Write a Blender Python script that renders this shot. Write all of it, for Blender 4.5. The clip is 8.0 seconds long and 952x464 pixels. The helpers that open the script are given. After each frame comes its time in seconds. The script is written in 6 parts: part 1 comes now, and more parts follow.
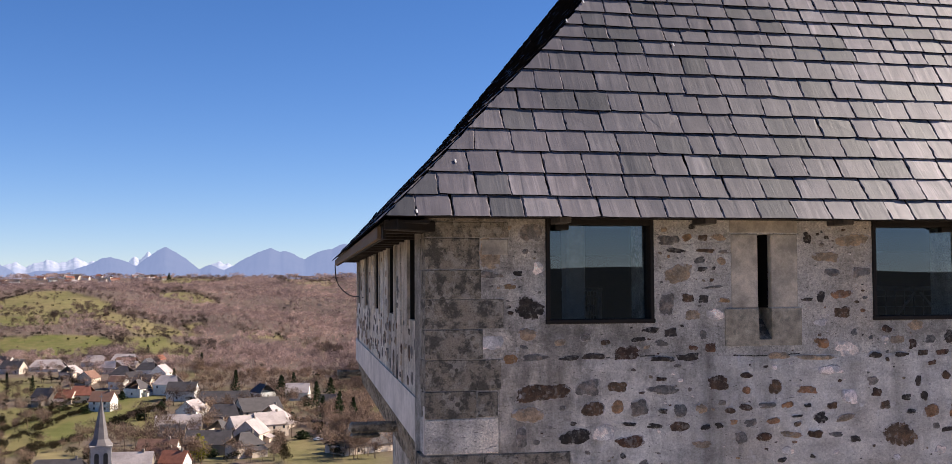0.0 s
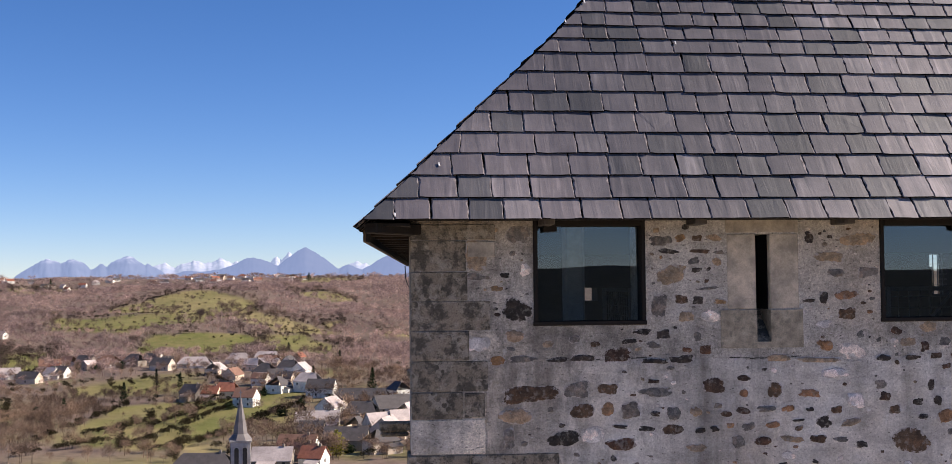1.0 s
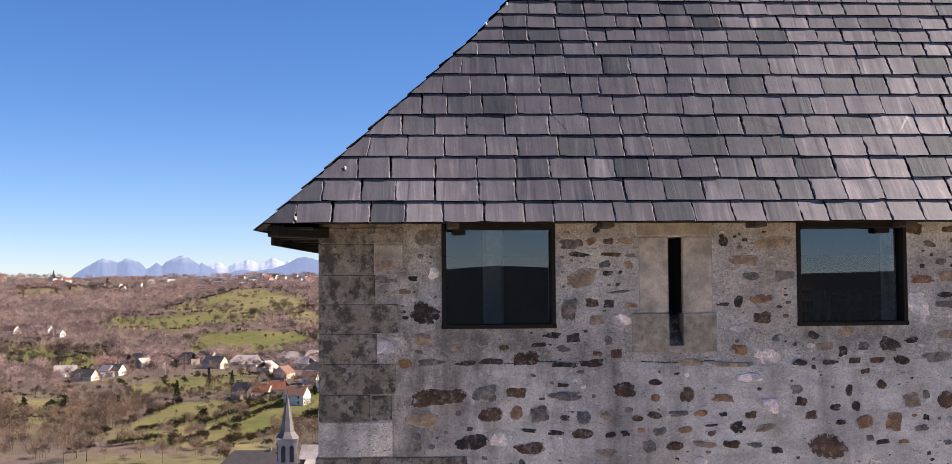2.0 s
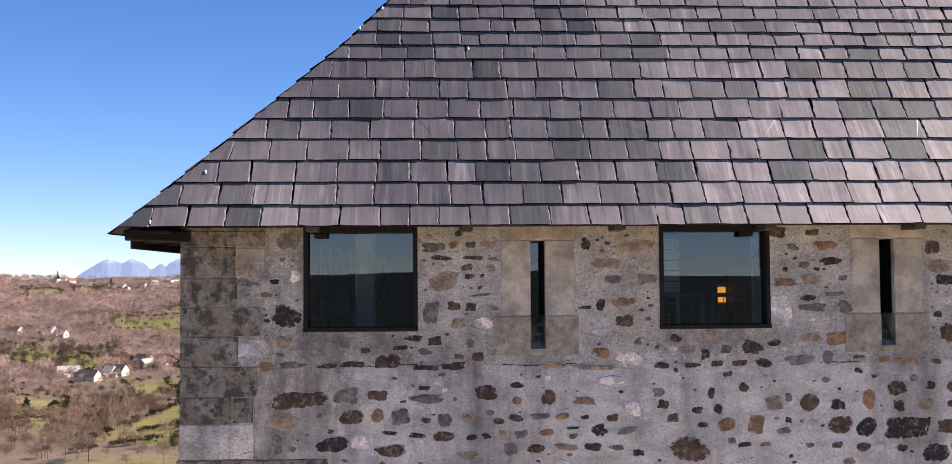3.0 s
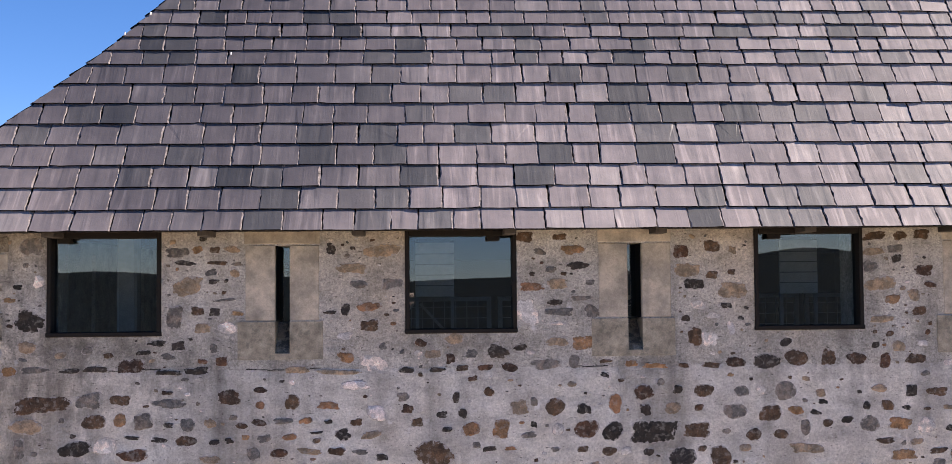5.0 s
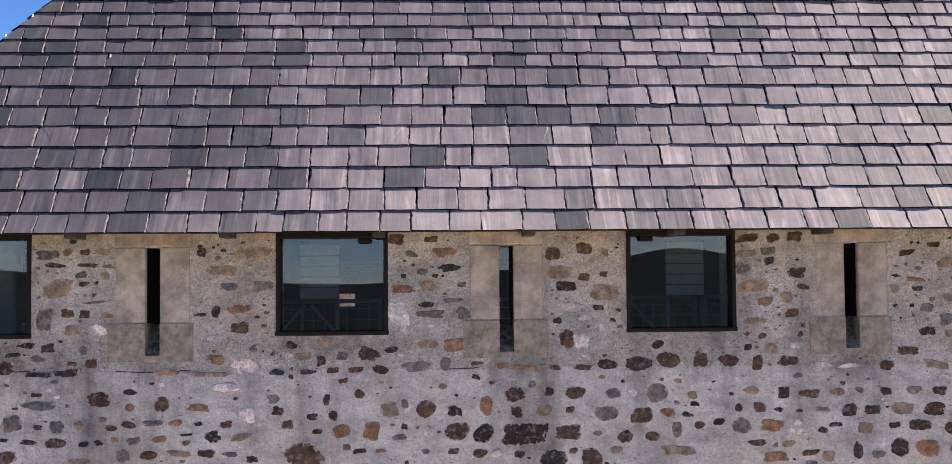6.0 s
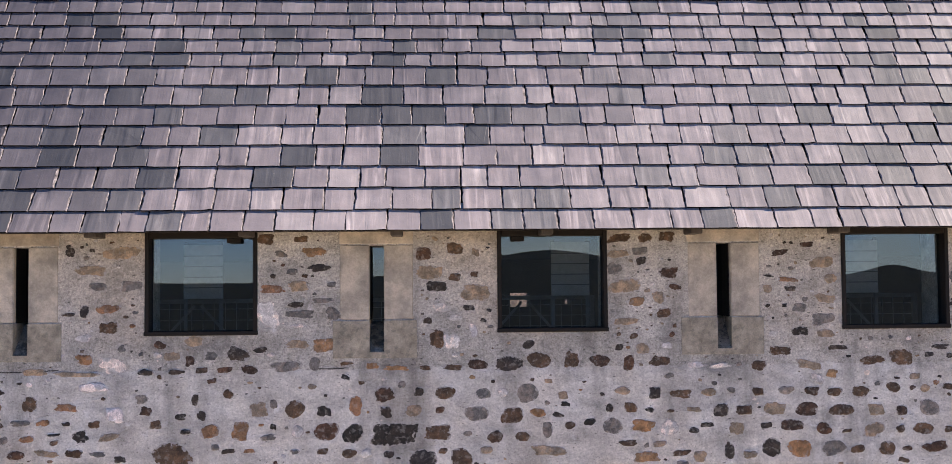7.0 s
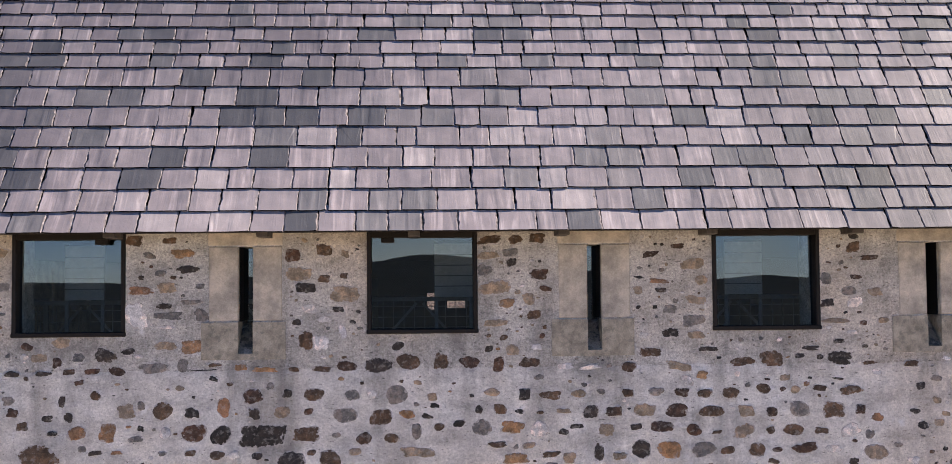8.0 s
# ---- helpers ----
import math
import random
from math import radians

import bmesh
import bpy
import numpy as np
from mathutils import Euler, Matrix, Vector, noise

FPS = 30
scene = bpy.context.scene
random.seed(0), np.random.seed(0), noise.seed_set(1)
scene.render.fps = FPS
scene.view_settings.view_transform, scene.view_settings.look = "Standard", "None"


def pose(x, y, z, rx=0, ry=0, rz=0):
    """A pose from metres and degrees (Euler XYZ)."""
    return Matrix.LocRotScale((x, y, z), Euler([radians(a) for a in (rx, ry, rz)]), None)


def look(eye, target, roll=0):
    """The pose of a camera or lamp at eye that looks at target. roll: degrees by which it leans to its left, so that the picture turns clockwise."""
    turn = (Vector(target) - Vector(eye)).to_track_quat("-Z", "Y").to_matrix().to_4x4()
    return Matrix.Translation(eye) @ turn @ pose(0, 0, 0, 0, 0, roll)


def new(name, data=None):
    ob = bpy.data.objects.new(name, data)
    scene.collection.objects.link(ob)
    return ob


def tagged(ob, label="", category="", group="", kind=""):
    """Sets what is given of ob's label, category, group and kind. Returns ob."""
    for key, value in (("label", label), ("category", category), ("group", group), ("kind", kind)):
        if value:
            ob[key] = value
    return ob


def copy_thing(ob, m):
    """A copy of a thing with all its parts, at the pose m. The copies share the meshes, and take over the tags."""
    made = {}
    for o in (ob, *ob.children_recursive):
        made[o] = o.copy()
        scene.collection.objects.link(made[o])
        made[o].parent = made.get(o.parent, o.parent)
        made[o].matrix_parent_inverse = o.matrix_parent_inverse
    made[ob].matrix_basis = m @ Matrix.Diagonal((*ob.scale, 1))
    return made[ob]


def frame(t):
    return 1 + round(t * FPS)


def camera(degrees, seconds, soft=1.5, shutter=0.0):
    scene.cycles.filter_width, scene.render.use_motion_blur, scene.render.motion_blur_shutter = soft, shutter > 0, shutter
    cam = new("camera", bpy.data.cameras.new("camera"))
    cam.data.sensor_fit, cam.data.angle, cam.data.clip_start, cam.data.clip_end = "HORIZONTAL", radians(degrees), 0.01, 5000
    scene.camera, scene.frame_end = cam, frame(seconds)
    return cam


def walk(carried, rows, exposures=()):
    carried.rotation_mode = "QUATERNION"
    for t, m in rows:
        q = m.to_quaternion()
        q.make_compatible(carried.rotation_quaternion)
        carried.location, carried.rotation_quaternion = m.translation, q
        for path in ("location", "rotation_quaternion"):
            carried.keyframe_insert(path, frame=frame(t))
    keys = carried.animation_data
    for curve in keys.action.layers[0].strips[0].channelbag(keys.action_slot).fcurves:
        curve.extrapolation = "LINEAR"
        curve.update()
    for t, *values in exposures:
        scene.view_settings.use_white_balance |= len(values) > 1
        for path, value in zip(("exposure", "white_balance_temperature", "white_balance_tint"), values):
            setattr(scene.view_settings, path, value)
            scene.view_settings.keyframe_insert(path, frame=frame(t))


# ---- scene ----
cam = camera(45.3, 8.0, soft=0.65)
PATH = [
    (0, (-1.388, -8.161, 29.68), (-0.966, -6.208, 29.772), -0.3),
    (0.5, (-0.853, -8.301, 29.686), (-0.547, -6.327, 29.778), -0.4),
    (1, (-0.324, -8.395, 29.698), (-0.134, -6.406, 29.789), -0.5),
    (1.2, (-0.107, -8.412, 29.704), (0.041, -6.42, 29.795), -0.5),
    (2.5, (1.254, -8.52, 29.722), (1.351, -6.525, 29.813), -0.4),
    (3, (1.789, -8.564, 29.729), (1.883, -6.569, 29.821), -0.4),
    (3.5, (2.291, -8.601, 29.734), (2.385, -6.605, 29.826), -0.4),
    (4, (2.802, -8.647, 29.734), (2.888, -6.651, 29.826), -0.4),
    (4.5, (3.296, -8.658, 29.741), (3.378, -6.662, 29.833), -0.5),
    (6, (4.745, -8.718, 29.764), (4.827, -6.722, 29.855), -0.5),
    (6.5, (5.281, -8.736, 29.759), (5.353, -6.739, 29.851), -0.5),
    (7, (5.741, -8.747, 29.756), (5.822, -6.751, 29.847), -0.5),
    (7.5, (6.195, -8.764, 29.758), (6.286, -6.768, 29.85), -0.5),
    (8, (6.692, -8.788, 29.755), (6.784, -6.793, 29.847), -0.5),
]
EXPOSURES = [(0, 0.76, 7250, 14), (1, 0.76, 7250, 14), (2.5, 1.08, 7400, 14), (4.5, 1.33, 7600, 14), (6, 1.28, 7500, 13), (6.5, 1.52, 7500, 13), (7, 1.49, 7450, 13), (8, 1.45, 7450, 13)]
walk(cam, [(t, look(eye, target, roll)) for t, eye, target, roll in PATH], EXPOSURES)

# ---- light: clear winter afternoon, low sun from the west (+x), view to the south (+y) ----
SUN_HEIGHT, SUN_TURN = 36.0, 3.0      # degrees above the horizon; degrees from west towards south
world = bpy.data.worlds.new("sky")
scene.world = world
world.use_nodes = True
wn, wl = world.node_tree.nodes, world.node_tree.links
sky = wn.new("ShaderNodeTexSky")
sky.sky_type = "NISHITA"
sky.sun_disc = False
sky.sun_elevation = radians(SUN_HEIGHT)
sky.sun_rotation = radians(90 - SUN_TURN)
sky.altitude, sky.air_density, sky.dust_density, sky.ozone_density = 1700, 0.9, 0.0, 3.0
wn["Background"].inputs["Strength"].default_value = 0.079
tint = wn.new("ShaderNodeMix")            # cold clear air after rain
tint.data_type, tint.blend_type = "RGBA", "MULTIPLY"
tint.inputs[0].default_value = 1.0
tint.inputs[7].default_value = (0.84, 0.885, 1.10, 1)
rich = wn.new("ShaderNodeHueSaturation")
rich.inputs["Saturation"].default_value = 1.17
wl.new(sky.outputs["Color"], tint.inputs[6])
wl.new(tint.outputs[2], rich.inputs["Color"])
wl.new(rich.outputs["Color"], wn["Background"].inputs["Color"])
sun = new("sun", bpy.data.lights.new("sun", "SUN"))
sun.data.energy, sun.data.angle, sun.data.color = 5.0, radians(0.5), (1.0, 0.935, 0.865)
sa, se = radians(SUN_TURN), radians(SUN_HEIGHT)
SUN_WAY = Vector((math.cos(se) * math.cos(sa), math.cos(se) * math.sin(sa), math.sin(se)))
sun.matrix_world = look(SUN_WAY * 100, (0, 0, 0))


# ---- materials ----
def material(name, rough=0.85, metal=0.0, spec=0.3):
    m = bpy.data.materials.new(name)
    m.use_nodes = True
    b = m.node_tree.nodes["Principled BSDF"]
    b.inputs["Roughness"].default_value = rough
    b.inputs["Metallic"].default_value = metal
    b.inputs["Specular IOR Level"].default_value = spec
    return m, m.node_tree.nodes, m.node_tree.links, b


def tex(n, l, kind, scale, detail=4.0, rough=0.6, coord=None, stretch=None, out="Fac", distort=0.0):
    """A noise or voronoi texture on object or world coordinates."""
    t = n.new("ShaderNodeTexNoise" if kind == "noise" else "ShaderNodeTexVoronoi")
    t.inputs["Scale"].default_value = scale
    if kind == "noise":
        t.inputs["Detail"].default_value, t.inputs["Roughness"].default_value = detail, rough
        t.inputs["Distortion"].default_value = distort
    if coord is not None:
        if stretch:
            mp = n.new("ShaderNodeMapping")
            mp.inputs["Scale"].default_value = stretch
            l.new(coord, mp.inputs["Vector"])
            coord = mp.outputs["Vector"]
        l.new(coord, t.inputs["Vector"])
    return t.outputs["Fac" if kind == "noise" else out]


def place(n, world_space=True):
    if world_space:
        return n.new("ShaderNodeNewGeometry").outputs["Position"]
    return n.new("ShaderNodeTexCoord").outputs["Object"]


def ramp(n, l, fac, stops, ease=False):
    r = n.new("ShaderNodeValToRGB")
    while len(r.color_ramp.elements) < len(stops):
        r.color_ramp.elements.new(0.5)
    for e, (p, c) in zip(r.color_ramp.elements, stops):
        e.position, e.color = p, (*c, 1) if len(c) == 3 else c
    if ease:
        r.color_ramp.interpolation = "EASE"
    l.new(fac, r.inputs["Fac"])
    return r.outputs["Color"]


def grey(n, l, fac, lo, hi):
    return ramp(n, l, fac, [(lo, (0, 0, 0)), (hi, (1, 1, 1))])


def mix(n, l, fac, a, b, mode="MIX"):
    m = n.new("ShaderNodeMix")
    m.data_type, m.blend_type = "RGBA", mode
    for sock, v in ((m.inputs[0], fac), (m.inputs[6], a), (m.inputs[7], b)):
        if isinstance(v, (int, float)):
            sock.default_value = v
        elif isinstance(v, tuple):
            sock.default_value = (*v, 1)
        else:
            l.new(v, sock)
    return m.outputs[2]


def bump(n, l, b, height, strength=0.5, distance=0.01, after=None):
    k = n.new("ShaderNodeBump")
    k.inputs["Strength"].default_value, k.inputs["Distance"].default_value = strength, distance
    l.new(height, k.inputs["Height"])
    if after is not None:
        l.new(after, k.inputs["Normal"])
    l.new(k.outputs["Normal"], b.inputs["Normal"])
    return k.outputs["Normal"]


def mortar_material(name, base, dark, pits=0.5, soot_share=0.56):
    """Coarse lime mortar: sandy grain, dark pits, pale smears, damp streaks and lichen stains."""
    m, n, l, b = material(name, 0.95, spec=0.15)
    p = place(n)
    c = ramp(n, l, tex(n, l, "noise", 1.6, 5, 0.65, p), [(0.3, dark), (0.62, base)])
    warm = grey(n, l, tex(n, l, "noise", 0.7, 3, 0.5, p), 0.45, 0.7)
    c = mix(n, l, warm, c, mix(n, l, 0.65, c, (base[0] * 1.05, base[1] * 0.93, base[2] * 0.80)))
    # aggregate
    g = tex(n, l, "voronoi", 72, coord=p, out="Color")
    c = mix(n, l, 0.15 + 0.18 * pits, c, mix(n, l, 1.0, c, ramp(n, l, g, [(0.1, (0.35, 0.33, 0.31)), (0.5, (0.95, 0.93, 0.91)), (0.9, (1.45, 1.4, 1.36))]), "MULTIPLY"))
    fine = tex(n, l, "noise", 125, 3, 0.75, p)
    c = mix(n, l, 0.15 + 0.22 * pits, c, mix(n, l, 1.0, c, ramp(n, l, fine, [(0.32, (0.32, 0.31, 0.30)), (0.5, (1.0, 1.0, 1.0)), (0.66, (1.6, 1.6, 1.58))]), "MULTIPLY"))
    sand = tex(n, l, "noise", 52, 4, 0.75, p)
    c = mix(n, l, 0.25 + 0.2 * pits, c, mix(n, l, 1.0, c, ramp(n, l, sand, [(0.32, (0.45, 0.44, 0.42)), (0.66, (1.35, 1.35, 1.33))]), "MULTIPLY"))
    pit = grey(n, l, tex(n, l, "noise", 38, 4, 0.65, p, (0.6, 1, 1.8)), 0.615 + 0.04 * (1 - pits), 0.66 + 0.02 * (1 - pits))
    c = mix(n, l, mix(n, l, 0.8, (0, 0, 0), pit), c, (0.06, 0.055, 0.05))
    blotch = tex(n, l, "noise", 5.0, 5, 0.65, p, (0.8, 1, 1.3))
    c = mix(n, l, 0.7, c, mix(n, l, 1.0, c, ramp(n, l, blotch, [(0.32, (0.52, 0.51, 0.50)), (0.5, (0.98, 0.98, 0.98)), (0.68, (1.30, 1.30, 1.30))]), "MULTIPLY"))
    crack = grey(n, l, tex(n, l, "noise", 10, 7, 0.78, p, (0.55, 1, 1.5), distort=0.4), 0.655, 0.69)
    c = mix(n, l, mix(n, l, 0.35 + 0.4 * pits, (0, 0, 0), crack), c, (0.06, 0.052, 0.047))
    smear = grey(n, l, tex(n, l, "noise", 6.5, 4, 0.6, p), 0.64, 0.74)
    c = mix(n, l, smear, c, (0.76, 0.745, 0.73))
    streak = grey(n, l, tex(n, l, "noise", 1.0, 5, 0.6, p, (2.6, 1, 0.3)), 0.50, 0.72)
    c = mix(n, l, mix(n, l, 0.72 - 0.22 * pits, (0, 0, 0), streak), c, (0.10, 0.092, 0.08))
    # rain-washed grime under the sills and slits, in ragged tongues that repeat with the bays
    xyz = n.new("ShaderNodeSeparateXYZ")
    l.new(p, xyz.inputs[0])

    def calc(op, one, two=None, third=None):
        k = n.new("ShaderNodeMath")
        k.operation = op
        for i, q in enumerate((one, two, third)):
            if isinstance(q, (int, float)):
                k.inputs[i].default_value = q
            elif q is not None:
                l.new(q, k.inputs[i])
        return k.outputs[0]

    rough_edge = tex(n, l, "noise", 4.5, 5, 0.7, p, (1.6, 1, 0.7))
    for start, half, top in ((0.902 + 0.425, 0.50, 29.40), (2.612 + 0.053, 0.26, 29.24)):
        bay = calc("ABSOLUTE", calc("SUBTRACT", calc("WRAP", xyz.outputs["X"], start + 2.677 / 2, start - 2.677 / 2), start))
        side = calc("SUBTRACT", half, bay)                      # positive under the opening
        below = calc("SUBTRACT", top, xyz.outputs["Z"])
        reach = calc("SUBTRACT", 0.42, calc("ABSOLUTE", calc("SUBTRACT", below, 0.08)))
        mask = calc("ADD", calc("MINIMUM", calc("MULTIPLY", side, 1.3), calc("MULTIPLY", reach, 0.55)), calc("MULTIPLY", rough_edge, 0.9))
        c = mix(n, l, mix(n, l, 0.45, (0, 0, 0), grey(n, l, mask, 0.52, 0.72)), c, (0.115, 0.112, 0.10))
    # soot and lichen creeping from the weathered corner, in ragged tongues
    near = n.new("ShaderNodeMapRange")
    near.inputs["From Min"].default_value, near.inputs["From Max"].default_value = 3.2, -0.3
    near.inputs["To Min"].default_value, near.inputs["To Max"].default_value = -0.12, 0.16
    l.new(xyz.outputs["X"], near.inputs["Value"])
    soot = n.new("ShaderNodeMath")
    soot.operation = "ADD"
    l.new(near.outputs[0], soot.inputs[0])
    l.new(tex(n, l, "noise", 2.3, 6, 0.72, p, (1.6, 1, 0.8)), soot.inputs[1])
    c = mix(n, l, mix(n, l, soot_share, (0, 0, 0), grey(n, l, soot.outputs[0], 0.50, 0.66)), c, (0.07, 0.068, 0.06))
    l.new(c, b.inputs["Base Color"])
    nm = bump(n, l, b, tex(n, l, "noise", 26, 5, 0.7, p), 1.0, 0.02)
    nm = bump(n, l, b, fine, 0.9, 0.006, nm)
    inv = n.new("ShaderNodeInvert")
    l.new(pit, inv.inputs["Color"])
    bump(n, l, b, inv.outputs["Color"], 0.7, 0.006, nm)
    return m


def rock_material(name, tones, scale=14.0, rough=0.85, lichen=0.34, lichen_tone=(0.36, 0.34, 0.31), mottle=0.75, sandy=0.7):
    """A field stone: tone by piece, blotches and fine grain."""
    m, n, l, b = material(name, rough, spec=0.25)
    p = place(n)
    info = n.new("ShaderNodeObjectInfo").outputs["Random"]
    island = n.new("ShaderNodeNewGeometry").outputs["Random Per Island"]
    add = n.new("ShaderNodeMath")
    add.operation = "ADD"
    l.new(info, add.inputs[0])
    l.new(island, add.inputs[1])
    fr = n.new("ShaderNodeMath")
    fr.operation = "FRACT"
    l.new(add.outputs[0], fr.inputs[0])
    c = ramp(n, l, fr.outputs[0], [(i / max(1, len(tones) - 1), t) for i, t in enumerate(tones)])
    two = grey(n, l, tex(n, l, "noise", scale * 0.75, 3, 0.55, p), 0.49, 0.57)
    c = mix(n, l, mix(n, l, mottle, (0, 0, 0), two), c, mix(n, l, 1.0, c, (1.7, 1.5, 1.35), "MULTIPLY"))
    blot = tex(n, l, "noise", scale, 5, 0.65, p)
    c = mix(n, l, 1.0, c, ramp(n, l, blot, [(0.3, (0.5, 0.5, 0.5)), (0.7, (1.45, 1.4, 1.35))]), "MULTIPLY")
    grain = tex(n, l, "noise", 110, 3, 0.7, p)
    c = mix(n, l, sandy, c, mix(n, l, 1.0, c, ramp(n, l, grain, [(0.3, (0.5, 0.5, 0.5)), (0.7, (1.45, 1.45, 1.45))]), "MULTIPLY"))
    lich = grey(n, l, tex(n, l, "noise", scale * 1.7, 5, 0.68, p), 0.54, 0.62)
    c = mix(n, l, mix(n, l, lichen, (0, 0, 0), lich), c, lichen_tone)
    # mortar smeared over the rim of the stone, in ragged tongues
    rim = n.new("ShaderNodeAttribute")
    rim.attribute_name = "rim"
    over = n.new("ShaderNodeMath")
    over.operation = "MULTIPLY_ADD"
    over.inputs[1].default_value = 0.41
    l.new(rim.outputs["Fac"], over.inputs[0])
    l.new(tex(n, l, "noise", 24, 5, 0.65, p), over.inputs[2])
    c = mix(n, l, grey(n, l, over.outputs[0], 0.86, 0.92), c, (0.40, 0.37, 0.345))
    l.new(c, b.inputs["Base Color"])
    bump(n, l, b, tex(n, l, "noise", scale * 4, 5, 0.7, p), 0.6, 0.008)
    return m


def slate_material(name, by_object):
    """Riven slate: grey to plum tone by piece, down-slope streaks, a light sheen."""
    m, n, l, b = material(name, 0.5, spec=0.7)
    p = place(n)
    r = n.new("ShaderNodeObjectInfo").outputs["Random"] if by_object else n.new("ShaderNodeNewGeometry").outputs["Random Per Island"]
    c = ramp(n, l, r, [(0.0, (0.060, 0.062, 0.068)), (0.09, (0.10, 0.101, 0.107)), (0.20, (0.142, 0.138, 0.143)), (0.25, (0.176, 0.159, 0.168)), (0.72, (0.205, 0.184, 0.194)), (0.9, (0.232, 0.211, 0.220)), (1.0, (0.27, 0.248, 0.252))])
    shift = n.new("ShaderNodeVectorMath")
    shift.operation = "ADD"
    l.new(p, shift.inputs[0])
    sc = n.new("ShaderNodeMath")
    sc.operation = "MULTIPLY"
    sc.inputs[1].default_value = 40.0
    l.new(r, sc.inputs[0])
    l.new(sc.outputs[0], shift.inputs[1])
    q = shift.outputs[0]
    streak = tex(n, l, "noise", 1.0, 5, 0.6, q, (13.0, 0.9, 0.9), distort=1.2)
    banded = mix(n, l, 1.0, c, ramp(n, l, streak, [(0.28, (0.36, 0.38, 0.42)), (0.42, (0.86, 0.88, 0.9)), (0.56, (1.08, 1.06, 1.05)), (0.68, (1.75, 1.72, 1.68))]), "MULTIPLY")
    some = n.new("ShaderNodeMath")
    some.operation = "MULTIPLY"
    some.inputs[1].default_value = 13.7
    l.new(r, some.inputs[0])
    part_of = n.new("ShaderNodeMath")
    part_of.operation = "FRACT"
    l.new(some.outputs[0], part_of.inputs[0])
    c = mix(n, l, ramp(n, l, part_of.outputs[0], [(0.0, (0.25, 0.25, 0.25)), (0.6, (0.8, 0.8, 0.8)), (1.0, (1, 1, 1))]), c, banded)
    blot = tex(n, l, "noise", 5.0, 4, 0.6, q)
    c = mix(n, l, 0.6, c, mix(n, l, 1.0, c, ramp(n, l, blot, [(0.3, (0.65, 0.65, 0.68)), (0.7, (1.3, 1.27, 1.25))]), "MULTIPLY"))
    # a broad dark patch high beside the hip: weak sheen put into the colour
    away = n.new("ShaderNodeVectorMath")
    away.operation = "DISTANCE"
    away.inputs[1].default_value = (2.3, 0.75, 31.75)
    l.new(p, away.inputs[0])
    dull_patch = n.new("ShaderNodeMapRange")
    dull_patch.inputs["From Min"].default_value, dull_patch.inputs["From Max"].default_value = 0.3, 2.7
    dull_patch.inputs["To Min"].default_value, dull_patch.inputs["To Max"].default_value = -0.27, 0.03
    l.new(away.outputs["Value"], dull_patch.inputs["Value"])
    both = n.new("ShaderNodeMath")
    both.operation = "ADD"
    l.new(dull_patch.outputs[0], both.inputs[0])
    l.new(tex(n, l, "noise", 0.33, 3, 0.5, p), both.inputs[1])
    hip = n.new("ShaderNodeMapRange")          # darker again along the foot of the hip
    hip.inputs["From Min"].default_value, hip.inputs["From Max"].default_value = 0.2, 2.4
    hip.inputs["To Min"].default_value, hip.inputs["To Max"].default_value = -0.12, 0.0
    axis = n.new("ShaderNodeSeparateXYZ")
    l.new(p, axis.inputs[0])
    l.new(axis.outputs["X"], hip.inputs["Value"])
    dull_total = n.new("ShaderNodeMath")
    dull_total.operation = "ADD"
    l.new(both.outputs[0], dull_total.inputs[0])
    l.new(hip.outputs[0], dull_total.inputs[1])
    stain_and_dull = dull_total.outputs[0]
    c = mix(n, l, 1.0, c, ramp(n, l, stain_and_dull, [(0.34, (0.42, 0.43, 0.46)), (0.58, (1.08, 1.06, 1.05))]), "MULTIPLY")
    lich = grey(n, l, tex(n, l, "noise", 30, 3, 0.6, q), 0.70, 0.76)
    c = mix(n, l, mix(n, l, 0.25, (0, 0, 0), lich), c, (0.34, 0.33, 0.31))
    l.new(c, b.inputs["Base Color"])
    l.new(ramp(n, l, streak, [(0.3, (0.47, 0.47, 0.47)), (0.75, (0.60, 0.60, 0.60))]), b.inputs["Roughness"])
    nm = bump(n, l, b, streak, 0.35, 0.008)
    bump(n, l, b, tex(n, l, "noise", 55, 4, 0.7, q), 0.35, 0.003, nm)
    return m


def wood_material(name, base, dark, rough=0.75):
    m, n, l, b = material(name, rough, spec=0.3)
    p = place(n, False)
    c = ramp(n, l, tex(n, l, "noise", 3.0, 5, 0.65, p, (14, 14, 1.2)), [(0.3, dark), (0.7, base)])
    c = mix(n, l, grey(n, l, tex(n, l, "noise", 2.2, 3, 0.5, p), 0.5, 0.75), c, tuple(v * 0.6 for v in base))
    l.new(c, b.inputs["Base Color"])
    bump(n, l, b, tex(n, l, "noise", 4.0, 4, 0.7, p, (30, 30, 1.5)), 0.4, 0.004)
    return m


def plain_material(name, tone, rough=0.8, scale=0.6, spread=0.25, metal=0.0, spec=0.3):
    """Painted or rendered surface with soft stains at two scales."""
    m, n, l, b = material(name, rough, metal, spec)
    p = place(n)
    lo, hi = tuple(v * (1 - spread) for v in tone), tuple(min(0.9, v * (1 + spread)) for v in tone)
    c = ramp(n, l, tex(n, l, "noise", scale, 5, 0.65, p), [(0.3, lo), (0.7, hi)])
    c = mix(n, l, 0.4, c, mix(n, l, 1.0, c, ramp(n, l, tex(n, l, "noise", scale * 9, 3, 0.6, p), [(0.3, (0.7, 0.7, 0.7)), (0.7, (1.25, 1.25, 1.25))]), "MULTIPLY"))
    l.new(c, b.inputs["Base Color"])
    return m


